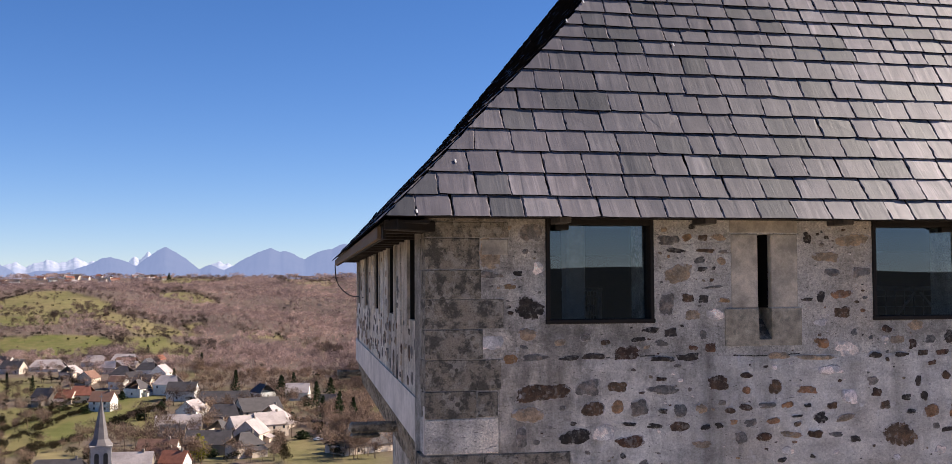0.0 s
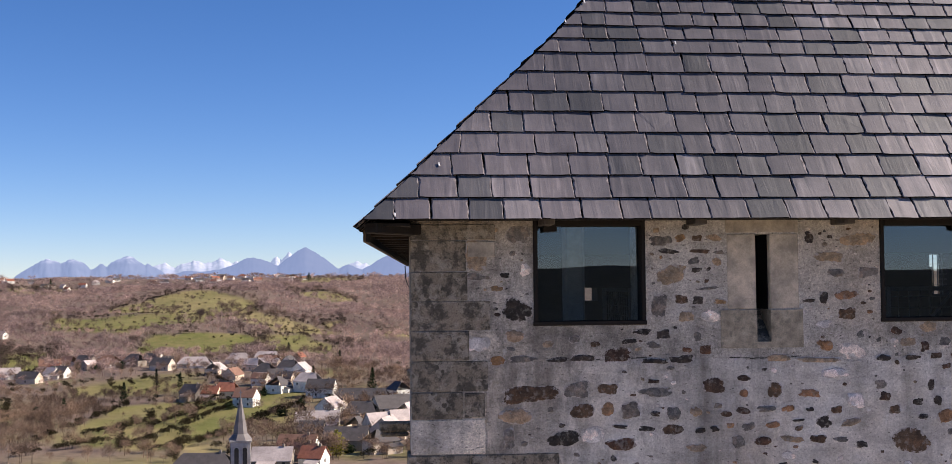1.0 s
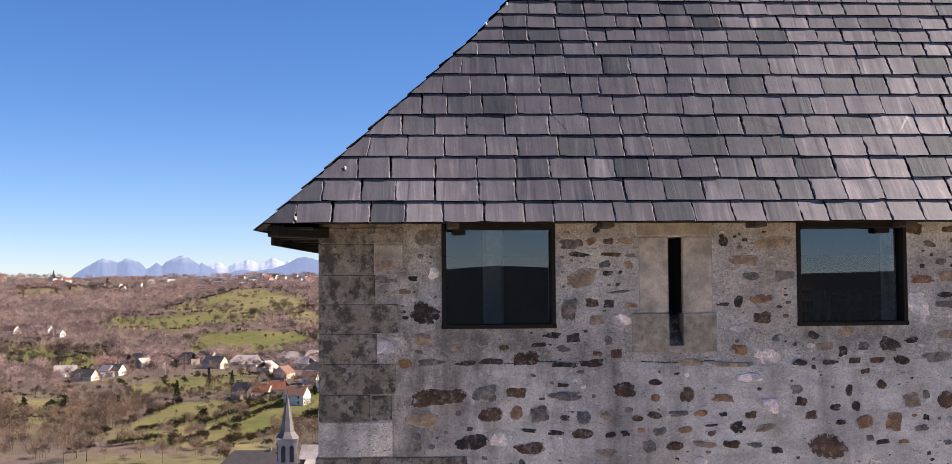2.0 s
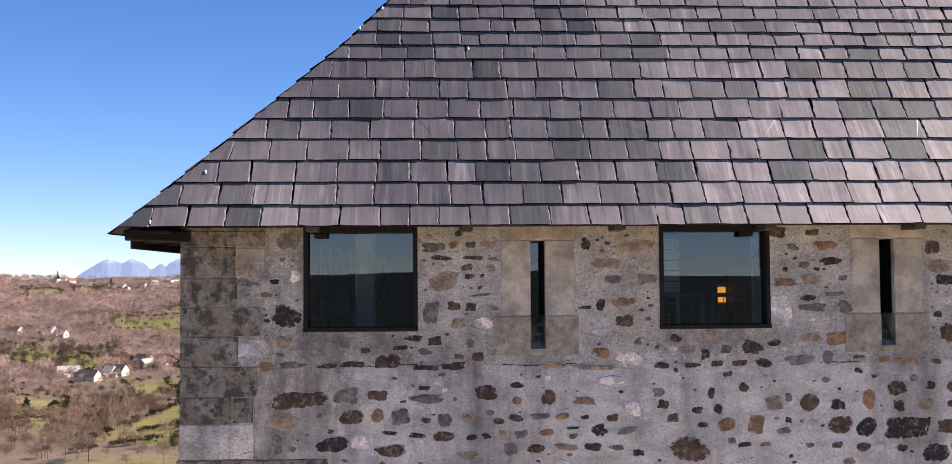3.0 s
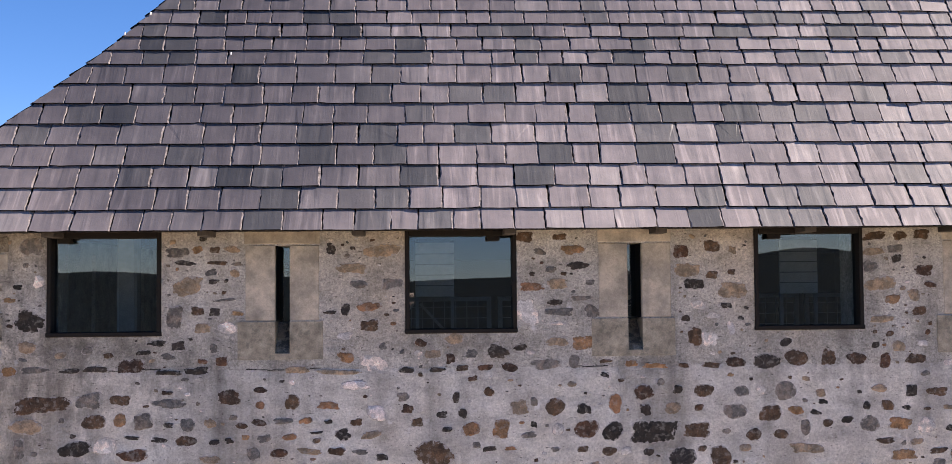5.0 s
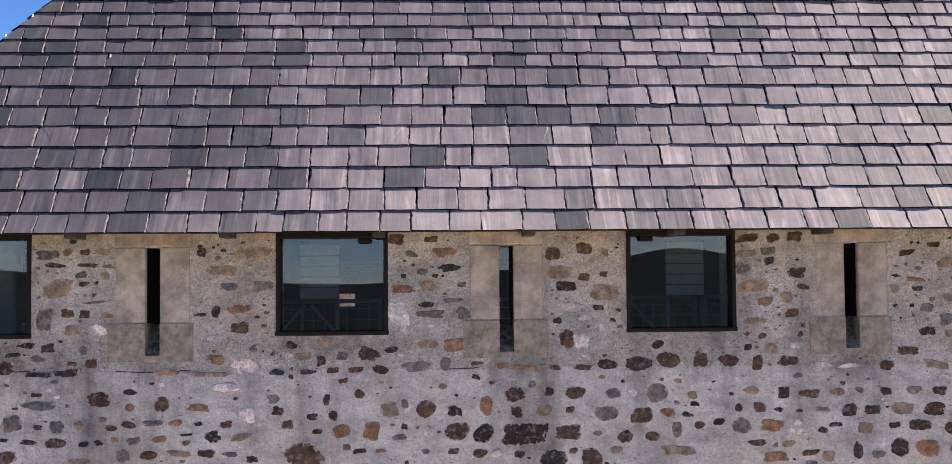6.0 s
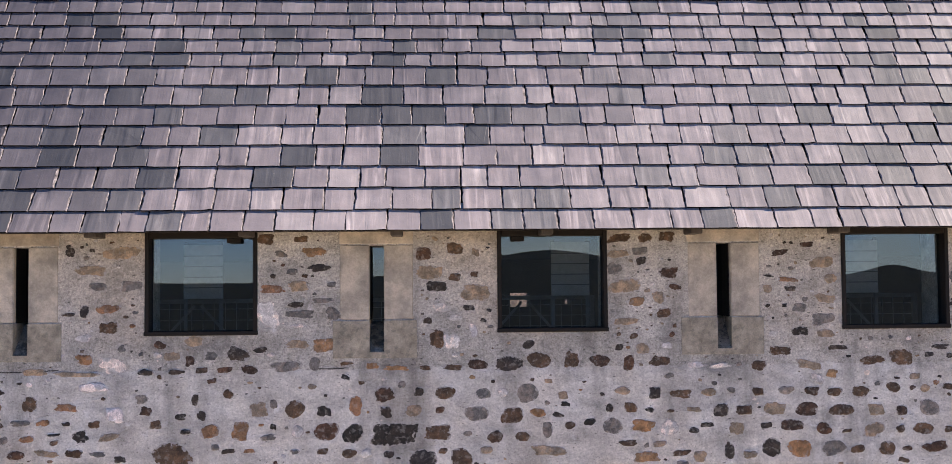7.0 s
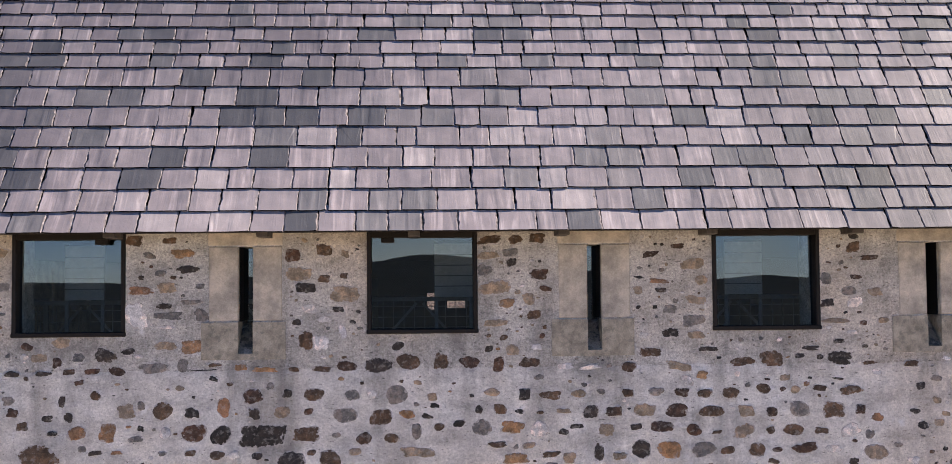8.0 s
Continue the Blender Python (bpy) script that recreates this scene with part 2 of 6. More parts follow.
MORTAR_UPPER = mortar_material("coarse_mortar", (0.62, 0.60, 0.565), (0.42, 0.405, 0.375), 1.0)
MORTAR_LOWER = mortar_material("smooth_mortar", (0.73, 0.71, 0.675), (0.54, 0.52, 0.49), 0.12)


def quoin_material():
    """Old sandstone blocks: tan stone under dark lichen crusts, pale scaled patches, deep pits."""
    m, n, l, b = material("quoin_sandstone", 0.95, spec=0.15)
    p = place(n)
    r = n.new("ShaderNodeObjectInfo").outputs["Random"]
    c = ramp(n, l, r, [(0, (0.22, 0.19, 0.15)), (0.5, (0.29, 0.25, 0.20)), (1, (0.24, 0.21, 0.165))])
    dark = grey(n, l, tex(n, l, "noise", 8, 6, 0.72, p), 0.46, 0.56)
    c = mix(n, l, mix(n, l, 0.82, (0, 0, 0), dark), c, (0.058, 0.057, 0.050))
    pale = grey(n, l, tex(n, l, "voronoi", 17, coord=p, out="Distance"), 0.42, 0.22)
    some = grey(n, l, tex(n, l, "noise", 6.5, 5, 0.65, p), 0.50, 0.58)
    c = mix(n, l, mix(n, l, 1.0, pale, mix(n, l, 0.75, (0, 0, 0), some), "MULTIPLY"), c, (0.36, 0.33, 0.28))
    pit = grey(n, l, tex(n, l, "noise", 45, 4, 0.7, p), 0.60, 0.66)
    c = mix(n, l, mix(n, l, 0.7, (0, 0, 0), pit), c, (0.03, 0.028, 0.025))
    grain = tex(n, l, "noise", 120, 3, 0.75, p)
    c = mix(n, l, 0.5, c, mix(n, l, 1.0, c, ramp(n, l, grain, [(0.32, (0.45, 0.45, 0.45)), (0.66, (1.5, 1.5, 1.5))]), "MULTIPLY"))
    l.new(c, b.inputs["Base Color"])
    bump(n, l, b, tex(n, l, "noise", 40, 5, 0.75, p), 0.9, 0.015)
    return m


SIDE_MORTAR = mortar_material("side_mortar", (0.80, 0.75, 0.67), (0.64, 0.59, 0.52), 0.3, 0.15)
QUOIN = quoin_material()
QUOIN_PALE = mortar_material("pale_quoin", (0.86, 0.83, 0.78), (0.70, 0.67, 0.62), 0.8, 0.08)
DRESSED = rock_material("dressed_sandstone", [(0.40, 0.362, 0.305), (0.46, 0.42, 0.355), (0.43, 0.395, 0.34)], 5.0, 0.9, 0.38, (0.26, 0.24, 0.205), 0.0, 0.3)
SILL_STONE = rock_material("weathered_sill_stone", [(0.30, 0.275, 0.225), (0.35, 0.32, 0.26)], 9.0, 0.92, 0.6, (0.15, 0.15, 0.125), 0.0, 0.4)
ROCKS = {
    "b": rock_material("brown_stone", [(0.075, 0.05, 0.034), (0.105, 0.073, 0.05), (0.052, 0.036, 0.029), (0.105, 0.06, 0.04)], 16),
    "d": rock_material("dark_stone", [(0.028, 0.026, 0.024), (0.05, 0.043, 0.038), (0.036, 0.034, 0.035)], 16),
    "g": rock_material("grey_stone", [(0.125, 0.12, 0.115), (0.18, 0.17, 0.16), (0.10, 0.104, 0.106)], 18),
    "t": rock_material("tan_stone", [(0.25, 0.20, 0.145), (0.29, 0.235, 0.175), (0.22, 0.18, 0.14)], 14),
    "o": rock_material("ochre_stone", [(0.26, 0.155, 0.08), (0.21, 0.125, 0.08), (0.27, 0.19, 0.11)], 14),
    "w": rock_material("pale_stone", [(0.68, 0.67, 0.66), (0.52, 0.51, 0.50), (0.58, 0.58, 0.61)], 12),
}
SLATE = slate_material("slate_piece", True)
# near-black edges: the shadow gaps under and between slates, put into the colour
SLATE_EDGE = plain_material("slate_edge_shade", (0.009, 0.008, 0.008), 1.0, 9.0, spec=0.0)
SLATE_CUT = plain_material("slate_dressed_edge", (0.16, 0.142, 0.146), 0.95, 26.0, 0.75, spec=0.1)
SLATE_FIELD = slate_material("slate_field", False)
TIMBER = wood_material("weathered_timber", (0.20, 0.13, 0.075), (0.08, 0.052, 0.032))
GREY_TIMBER = wood_material("greyed_timber", (0.105, 0.092, 0.082), (0.05, 0.044, 0.04))
# rafters under the east eaves, with their shade put into the tone
SHADE_TIMBER = wood_material("shade_timber", (0.024, 0.015, 0.010), (0.010, 0.007, 0.005))
# dark frame wood; its near-black also stands for shade under eaves and indoors
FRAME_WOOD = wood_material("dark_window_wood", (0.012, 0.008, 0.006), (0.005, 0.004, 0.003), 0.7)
# near-black: the deep shade of the room is put into these colours
INNER_WALL = plain_material("shaded_plaster", (0.022, 0.022, 0.024), 0.9, 1.5)
INNER_FLOOR = plain_material("shaded_floor", (0.03, 0.028, 0.026), 0.8, 1.5)
PALE_LEAD = plain_material("pale_lead", (0.6, 0.6, 0.6), 0.5, 6.0)
STEEL = plain_material("grey_steel", (0.30, 0.30, 0.30), 0.5, 4, 0.2, 0.3)
BLACK_CABLE = plain_material("black_cable", (0.02, 0.02, 0.02), 0.6, 4)
SIDE_RENDER = plain_material("pale_render_band", (0.62, 0.57, 0.52), 0.9, 2.0)


def glass_material():
    m = bpy.data.materials.new("window_glass")
    m.use_nodes = True
    n, l = m.node_tree.nodes, m.node_tree.links
    n.clear()
    out = n.new("ShaderNodeOutputMaterial")
    mx, tr, gl = n.new("ShaderNodeMixShader"), n.new("ShaderNodeBsdfTransparent"), n.new("ShaderNodeBsdfGlossy")
    tr.inputs["Color"].default_value = (0.62, 0.68, 0.69, 1)
    gl.inputs["Roughness"].default_value = 0.0
    gl.inputs["Color"].default_value = (0.86, 0.93, 1.0, 1)
    mx.inputs[0].default_value = 0.125
    l.new(tr.outputs[0], mx.inputs[1])
    l.new(gl.outputs[0], mx.inputs[2])
    l.new(mx.outputs[0], out.inputs["Surface"])
    return m


GLASS = glass_material()


# ---- mesh helpers ----
def mesh_object(name, verts, faces, mat, parent=None, label="", smooth=False, edge=None, slots=None):
    me = bpy.data.meshes.new(name)
    me.from_pydata([tuple(v) for v in verts], [], [tuple(f) for f in faces])
    if smooth:
        me.shade_smooth()
    me.materials.append(mat)
    if edge is not None:
        for extra in edge:
            me.materials.append(extra)
        me.polygons.foreach_set("material_index", slots)
    me.update()
    ob = new(name, me)
    if parent is not None:
        ob.parent = parent
    return tagged(ob, label)


def part(name, bm, mat, parent=None, label="", smooth=False):
    me = bpy.data.meshes.new(name)
    bmesh.ops.recalc_face_normals(bm, faces=bm.faces)
    bm.to_mesh(me)
    bm.free()
    if smooth:
        me.shade_smooth()
    me.materials.append(mat)
    ob = new(name, me)
    if parent is not None:
        ob.parent = parent
    return tagged(ob, label)


def empty(name, m=None):
    ob = new(name)
    if m is not None:
        ob.matrix_world = m
    return ob


def add_box(bm, lo, hi, bevel=0.0, m=None):
    t = bmesh.new()
    bmesh.ops.create_cube(t, size=1.0)
    for v in t.verts:
        v.co = Vector([lo[i] + (v.co[i] + 0.5) * (hi[i] - lo[i]) for i in range(3)])
    if bevel:
        bmesh.ops.bevel(t, geom=t.edges[:], offset=bevel, segments=1, affect="EDGES")
    if m is not None:
        bmesh.ops.transform(t, matrix=m, verts=t.verts)
    me = bpy.data.meshes.new("tmp")
    t.to_mesh(me)
    t.free()
    bm.from_mesh(me)
    bpy.data.meshes.remove(me)
    return bm


def box(lo, hi, bevel=0.0, m=None):
    return add_box(bmesh.new(), lo, hi, bevel, m)


def wall_with_openings(us, zs, holes, depth, warp):
    """A wall in (u, z) with its thickness: cells of the grid us x zs that lie in no hole, both faces, edges and reveals.
    warp(u, d, z) gives the place of a point d into the wall."""
    us, zs = sorted(set(us)), sorted(set(zs))
    solid = {}
    for i in range(len(us) - 1):
        for k in range(len(zs) - 1):
            u, z = (us[i] + us[i + 1]) / 2, (zs[k] + zs[k + 1]) / 2
            solid[i, k] = not any(a < u < b and c < z < d for a, b, c, d in holes)
    verts, index, faces = [], {}, []

    def v(i, k, s):
        key = (i, k, s)
        if key not in index:
            index[key] = len(verts)
            verts.append(warp(us[i], depth * s, zs[k]))
        return index[key]

    for (i, k), full in solid.items():
        if not full:
            continue
        faces.append((v(i, k, 0), v(i + 1, k, 0), v(i + 1, k + 1, 0), v(i, k + 1, 0)))
        faces.append((v(i, k, 1), v(i, k + 1, 1), v(i + 1, k + 1, 1), v(i + 1, k, 1)))
        for (di, dk), (a, b) in (((-1, 0), ((i, k), (i, k + 1))), ((1, 0), ((i + 1, k + 1), (i + 1, k))), ((0, -1), ((i + 1, k), (i, k))), ((0, 1), ((i, k + 1), (i + 1, k + 1)))):
            if not solid.get((i + di, k + dk), False):
                faces.append((v(*a, 0), v(*b, 0), v(*b, 1), v(*a, 1)))
    return verts, faces


# ---- tower: plan ----
EAST_LEAN = math.tan(radians(3.6))          # the side wall runs slightly inwards
LENGTH, DEPTH = 17.3, 10.9                  # north wall along x, east wall along y
FLOOR_Z, FOOT_Z, TOP_Z = 28.55, 28.45, 30.33
WALL = 0.5
PITCH = 2.677
WINDOWS = [0.902 + PITCH * i for i in range(6)]       # near edges of the north windows
WINDOW_W, SILL_Z, HEAD_Z = 0.85, 29.393, 30.24
SLITS = [2.597 + PITCH * i for i in range(6)]
SLIT_W, SLIT_LO, SLIT_HI = 0.118, 29.245, 30.058


def east(u, d, z):
    """The east wall: u along it from the north corner, d into it."""
    return (u * EAST_LEAN + d, u, z)


def north(u, d, z):
    return (u, d, z)


# north wall, seen all along
holes = [(x, x + WINDOW_W, SILL_Z, HEAD_Z) for x in WINDOWS] + [(x, x + SLIT_W, SLIT_LO, SLIT_HI) for x in SLITS]
us = [0, LENGTH] + [h[0] for h in holes] + [h[1] for h in holes]
NORTH_FOOT = 28.10
zs = [NORTH_FOOT, SILL_Z, HEAD_Z, SLIT_LO, SLIT_HI, TOP_Z]
wall_north = mesh_object("wall_north", *wall_with_openings(us, zs, holes, WALL, north), MORTAR_UPPER)
tagged(wall_north, "rubble wall in coarse grey lime mortar under the eaves", "wall", kind="structure")

# east wall with narrow tall windows and slits between
EAST_WINDOWS = [0.62 + 2.25 * i for i in range(5)]
east_holes = [(u, u + 0.75, SILL_Z, HEAD_Z) for u in EAST_WINDOWS] + [(u + 1.45, u + 1.55, SLIT_LO, SLIT_HI) for u in EAST_WINDOWS[:-1]]
us = [WALL, DEPTH] + [h[0] for h in east_holes] + [h[1] for h in east_holes]
wall_east = mesh_object("wall_east", *wall_with_openings(us, [FOOT_Z] + zs[1:], east_holes, WALL, lambda u, d, z: east(u, d, z)), SIDE_MORTAR)
tagged(wall_east, "rubble side wall with narrow dark windows and a pale foot band", "wall", kind="structure")
# closing walls, with the same openings
south_holes = [(9.30, 9.72, 29.45, 30.15), (7.08, 7.40, 29.36, 29.60), (6.75, 6.87, 29.33, 29.62), (5.80, 5.90, 29.42, 29.52), (8.0, 8.1, 29.40, 29.95), (12.25, 12.37, 29.35, 29.65), (3.2, 3.5, 29.4, 29.62)]
us = [DEPTH * EAST_LEAN + WALL, LENGTH] + [h[0] for h in south_holes] + [h[1] for h in south_holes]
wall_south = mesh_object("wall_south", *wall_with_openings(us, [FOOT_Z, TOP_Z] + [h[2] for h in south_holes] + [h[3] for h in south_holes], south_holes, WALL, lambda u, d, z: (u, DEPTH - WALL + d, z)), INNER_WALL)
tagged(wall_south, "far rubble wall of the upper room with window openings", "wall", kind="structure")
# bars in the widest far opening; an added panel hides it from the west
for k in range(1, 5):
    part("bar", box((9.30 + k * 0.084 - 0.006, DEPTH - 0.3, 29.45), (9.30 + k * 0.084 + 0.006, DEPTH - 0.28, 30.15)), STEEL, wall_south)
for k in range(1, 8):
    part("bar", box((9.30, DEPTH - 0.279, 29.45 + k * 0.0875 - 0.005), (9.72, DEPTH - 0.262, 29.45 + k * 0.0875 + 0.005)), STEEL, wall_south)
west_holes = [(4.6, 5.2, SILL_Z, HEAD_Z)]
us = [WALL, DEPTH - WALL] + [h[0] for h in west_holes] + [h[1] for h in west_holes]
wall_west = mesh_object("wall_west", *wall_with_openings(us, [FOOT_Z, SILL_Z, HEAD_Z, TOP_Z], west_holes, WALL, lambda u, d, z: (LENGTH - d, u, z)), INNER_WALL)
tagged(wall_west, "end wall of the upper room with window openings", "wall", kind="structure")


def plan_block(inset, z0, z1):
    """A block on the tower's plan, with its leaning east side."""
    bm = box((inset, inset, z0), (LENGTH - inset, DEPTH - inset, z1))
    for v in bm.verts:
        if v.co.x < 2:
            v.co.x += v.co.y * EAST_LEAN
    return bm


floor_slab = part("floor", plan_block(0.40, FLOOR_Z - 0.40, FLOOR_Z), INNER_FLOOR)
tagged(floor_slab, "plank floor of the upper room, coloured near-black for its shade", "floor", kind="structure")
# ceiling in near-black wood, again for the room's shade
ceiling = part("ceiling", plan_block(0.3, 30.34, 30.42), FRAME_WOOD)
tagged(ceiling, "timber ceiling of the upper room, coloured near-black for its shade", "ceiling", kind="structure")
shaft = part("wall_shaft", plan_block(0.56, -14.0, FLOOR_Z - 0.47), MORTAR_UPPER)
tagged(shaft, "tall plain rubble shaft of the tower below", "wall", kind="structure")

# foot course under the north wall, corbels and pale band along the east wall
for x0, x1 in ((-0.03, 0.42), (0.425, 1.08)):
    part("foot_stone", box((x0, -0.008, FOOT_Z - 0.25), (x1, 0.3, FOOT_Z - 0.004), 0.006), QUOIN, wall_north, "dark weathered foot stone")
band = mesh_object("render_band", *wall_with_openings([0.02, DEPTH], [FOOT_Z + 0.002, 28.80], [], -0.012, east), SIDE_RENDER, wall_east, "smooth pale rendered band")
for i in range(28):
    u = 0.25 + i * 0.385
    bm = box((u * EAST_LEAN + 0.01, u - 0.07, FOOT_Z - 0.40), (u * EAST_LEAN + 0.62, u + 0.07, FOOT_Z - 0.004), 0.012)
    for v in bm.verts:
        if v.co.z < FOOT_Z - 0.2 and v.co.x < u * EAST_LEAN + 0.1:
            v.co.x += 0.08
    part("corbel", bm, QUOIN, wall_east)

# smooth lower panel of mortar, a touch proud
PANEL_Z, PANEL_X, PROUD = 29.115, 0.55, 0.004
verts, faces = [], []
steps = 160
for i in range(steps + 1):
    x = PANEL_X + (LENGTH - PANEL_X) * i / steps
    top = PANEL_Z + 0.022 * noise.noise((x * 2.1, 3.0, 0)) + 0.008 * noise.noise((x * 9, 5.0, 0))
    verts += [(x, -PROUD, NORTH_FOOT if x > 1.1 else FOOT_Z), (x, -PROUD, top - 0.035), (x, 0.0005, top + 0.01)]
    if i:
        a = 3 * (i - 1)
        faces += [(a, a + 3, a + 4, a + 1), (a + 1, a + 4, a + 5, a + 2)]
verts += [(PANEL_X - 0.006, 0.004, FOOT_Z), (PANEL_X - 0.006, 0.004, verts[1][2])]
faces += [(len(verts) - 2, 0, 1, len(verts) - 1)]
gaps_v, gaps_f = [], []
for i in range(420):
    x = PANEL_X + 0.05 + (LENGTH - PANEL_X - 0.1) * i / 420
    if noise.noise((x * 1.7, 8.0, 0.0)) < (0.05 if x < 4.4 else 0.42):
        continue
    z = PANEL_Z + 0.016 + 0.022 * noise.noise((x * 2.1, 3.0, 0)) + 0.008 * noise.noise((x * 9, 5.0, 0)) + 0.005 * noise.noise((x * 30, 2.0, 0))
    t = 0.0035 + 0.003 * noise.noise((x * 14, 1.0, 0))
    if t < 0.0012:
        continue
    k = len(gaps_v)
    gaps_v += [(x, -0.0022, z - t), (x + 0.042, -0.0022, z - t * 0.7), (x + 0.042, -0.0022, z + t * 0.7), (x, -0.0022, z + t), (x, 0.004, z - t), (x + 0.042, 0.004, z - t), (x + 0.042, 0.004, z + t), (x, 0.004, z + t)]
    gaps_f += [(k, k + 1, k + 2, k + 3), (k, k + 4, k + 5, k + 1), (k + 3, k + 2, k + 6, k + 7)]
mesh_object("open_joint", gaps_v, gaps_f, plain_material("joint_grime", (0.045, 0.04, 0.036), 1.0, 8.0), wall_north, "dark broken joint above the smooth coat")
mesh_object("mortar_panel", verts, faces, MORTAR_LOWER, wall_north, "smoother pale mortar coat on the lower wall")

# quoins at the corner
JOINTS = [30.30, 30.14, 30.022, 29.79, 29.574, 29.355, 29.135, 28.908, 28.708, 28.452]
LONG = [0.52, 0.62, 0.40, 0.41, 0.58, 0.42, 0.56, 0.37, 0.535]
for i, w in enumerate(LONG):
    bm = box((-0.006, -0.006 - 0.003 * (i % 2), JOINTS[i + 1] + 0.0025), (w, 0.17 if i % 2 else 0.22, JOINTS[i] - 0.0025), 0.005)
    bmesh.ops.subdivide_edges(bm, edges=[e for e in bm.edges if e.calc_length() > 0.12], cuts=3, use_grid_fill=True)
    for v in bm.verts:
        v.co.y += 0.005 * noise.noise(v.co * 9) if v.co.y < 0.1 else 0
    part("quoin", bm, QUOIN_PALE if i == 8 else QUOIN, wall_north, "paler rough block" if i == 8 else "", smooth=False)
part("quoin", box((0.38, -0.006, JOINTS[8] + 0.005), (0.535, 0.3, JOINTS[7] - 0.005), 0.01), QUOIN, wall_north)
part("quoin", box((0.41, -0.006, JOINTS[3] + 0.1), (0.62, 0.3, JOINTS[2] - 0.005), 0.01), DRESSED, wall_north)

# dressed stone round each slit, with its sloping sill and pane
for i, x in enumerate(SLITS):
    a, b = x + 0.004, x + SLIT_W - 0.004
    part("jamb_stone", box((x - 0.22, -0.006, 29.490), (a, 0.06, SLIT_HI + 0.004), 0.008), DRESSED, wall_north)
    part("jamb_stone", box((b, -0.006, 29.490), (x + SLIT_W + 0.22, 0.06, SLIT_HI + 0.004), 0.008), DRESSED, wall_north)
    # black boards added along the reveals, for the shade inside the slit
    for x0, x1 in ((x + 0.0005, a + 0.002), (b - 0.002, x + SLIT_W - 0.0005)):
        part("slit_lining", box((x0, 0.062, 29.488), (x1, 0.50, SLIT_HI - 0.001)), FRAME_WOOD, wall_north, "black board standing for the shade inside the slit")
    part("lintel_stone", box((x - 0.23, -0.005, SLIT_HI + 0.008), (x + SLIT_W + 0.225, 0.22, 30.19), 0.008), DRESSED, wall_north)
    us2 = [x - 0.275, a, b, x + SLIT_W + 0.245]
    v, f = wall_with_openings(us2, [29.20, SLIT_LO, 29.484], [(a, b, SLIT_LO, 29.7)], 0.2, lambda u, d, z: (u, d - 0.010, z))
    mesh_object("sill_block", v, f, SILL_STONE, wall_north, "darker weathered sill stone")
    mesh_object("slit_sill", [(a, 0.0, SLIT_LO), (b, 0.0, SLIT_LO), (b, 0.24, 29.47), (a, 0.24, 29.47), (a, 0.24, SLIT_LO - 0.02), (b, 0.24, SLIT_LO - 0.02)],
                [(0, 1, 2, 3), (2, 5, 4, 3), (0, 4, 5, 1), (0, 3, 4), (1, 5, 2)], QUOIN, wall_north, "sloping sill inside the slit")
    slit_pane = mesh_object("slit_pane", [(x, 0.26, SLIT_LO), (x + SLIT_W, 0.26, SLIT_LO), (x + SLIT_W, 0.26, SLIT_HI), (x, 0.26, SLIT_HI)], [(0, 1, 2, 3)], GLASS, wall_north)


# windows of the north wall
def bowed_pane(name, w, h, bow, tip, parent, at):
    """A sheet of glass, bowed by a millimetre or two and tipped a little, so that what it mirrors bends."""
    k, verts, faces = 12, [], []
    for j in range(k + 1):
        for i in range(k + 1):
            s, t = 2 * i / k - 1, 2 * j / k - 1
            verts.append((w * i / k, -bow * (1 - s * s) * (1 - t * t) + tip * t * h / 2, h * j / k))
    for j in range(k):
        for i in range(k):
            a = j * (k + 1) + i
            faces.append((a, a + 1, a + k + 2, a + k + 1))
    ob = mesh_object(name, verts, faces, GLASS, parent, smooth=True)
    ob.location = at
    return ob


def window(i, x, z0, w, h, bow, tip, bracket=None):
    e = empty(f"window_{i}", pose(x, 0, z0))
    tagged(e, "square fixed window in a dark wooden frame mirroring hills and sky", "window", "north windows", "structure")
    t, d0, d1 = 0.034, -0.012, 0.13
    part("jamb", box((0.002, d0, 0.0), (t, d1, h), 0.005), FRAME_WOOD, e)
    part("jamb", box((w - t, d0, 0.0), (w - 0.002, d1, h), 0.005), FRAME_WOOD, e)
    part("sill", box((-0.004, d0 - 0.004, -0.010), (w + 0.004, d1, 0.024), 0.005), FRAME_WOOD, e)
    part("head", box((t, d0, 0.728), (w - t, d1, h - 0.002), 0.005), FRAME_WOOD, e)
    if bracket:
        part("bracket", box((bracket, -0.008, 0.690), (bracket + 0.10, 0.05, 0.7275), 0.004), FRAME_WOOD, e)
    bowed_pane("pane", w - 2 * t, 0.728 - 0.024, bow, tip, e, (t, 0.075, 0.024))
    return e


BOWS = [(-0.0006, -0.001), (-0.0002, 0.003), (-0.0007, -0.006), (-0.0024, 0.0045), (-0.002, 0.0), (-0.001, 0.0)]
BRACKETS = [0.08, 0.62, 0.11, None, None, None]
for i, x in enumerate(WINDOWS):
    window(i + 1, x, SILL_Z, WINDOW_W, HEAD_Z - SILL_Z, *BOWS[i], BRACKETS[i])
for u in EAST_WINDOWS:
    for u0, u1 in ((u - 0.16, u + 0.004), (u + 0.746, u + 0.91)):
        v, f = wall_with_openings([u0, u1], [SILL_Z - 0.05, 29.7, 30.06], [], 0.3, lambda p, d, z: east(p, d - 0.012, z))
        mesh_object("jamb_stone", v, f, DRESSED, wall_east)
    # added board that makes the far reveal dark
    v, f = wall_with_openings([u + 0.70, u + 0.743], [SILL_Z, HEAD_Z], [], 0.46, lambda p, d, z: east(p, d + 0.012, z))
    mesh_object("window_lining", v, f, FRAME_WOOD, wall_east, "dark board on the far reveal")

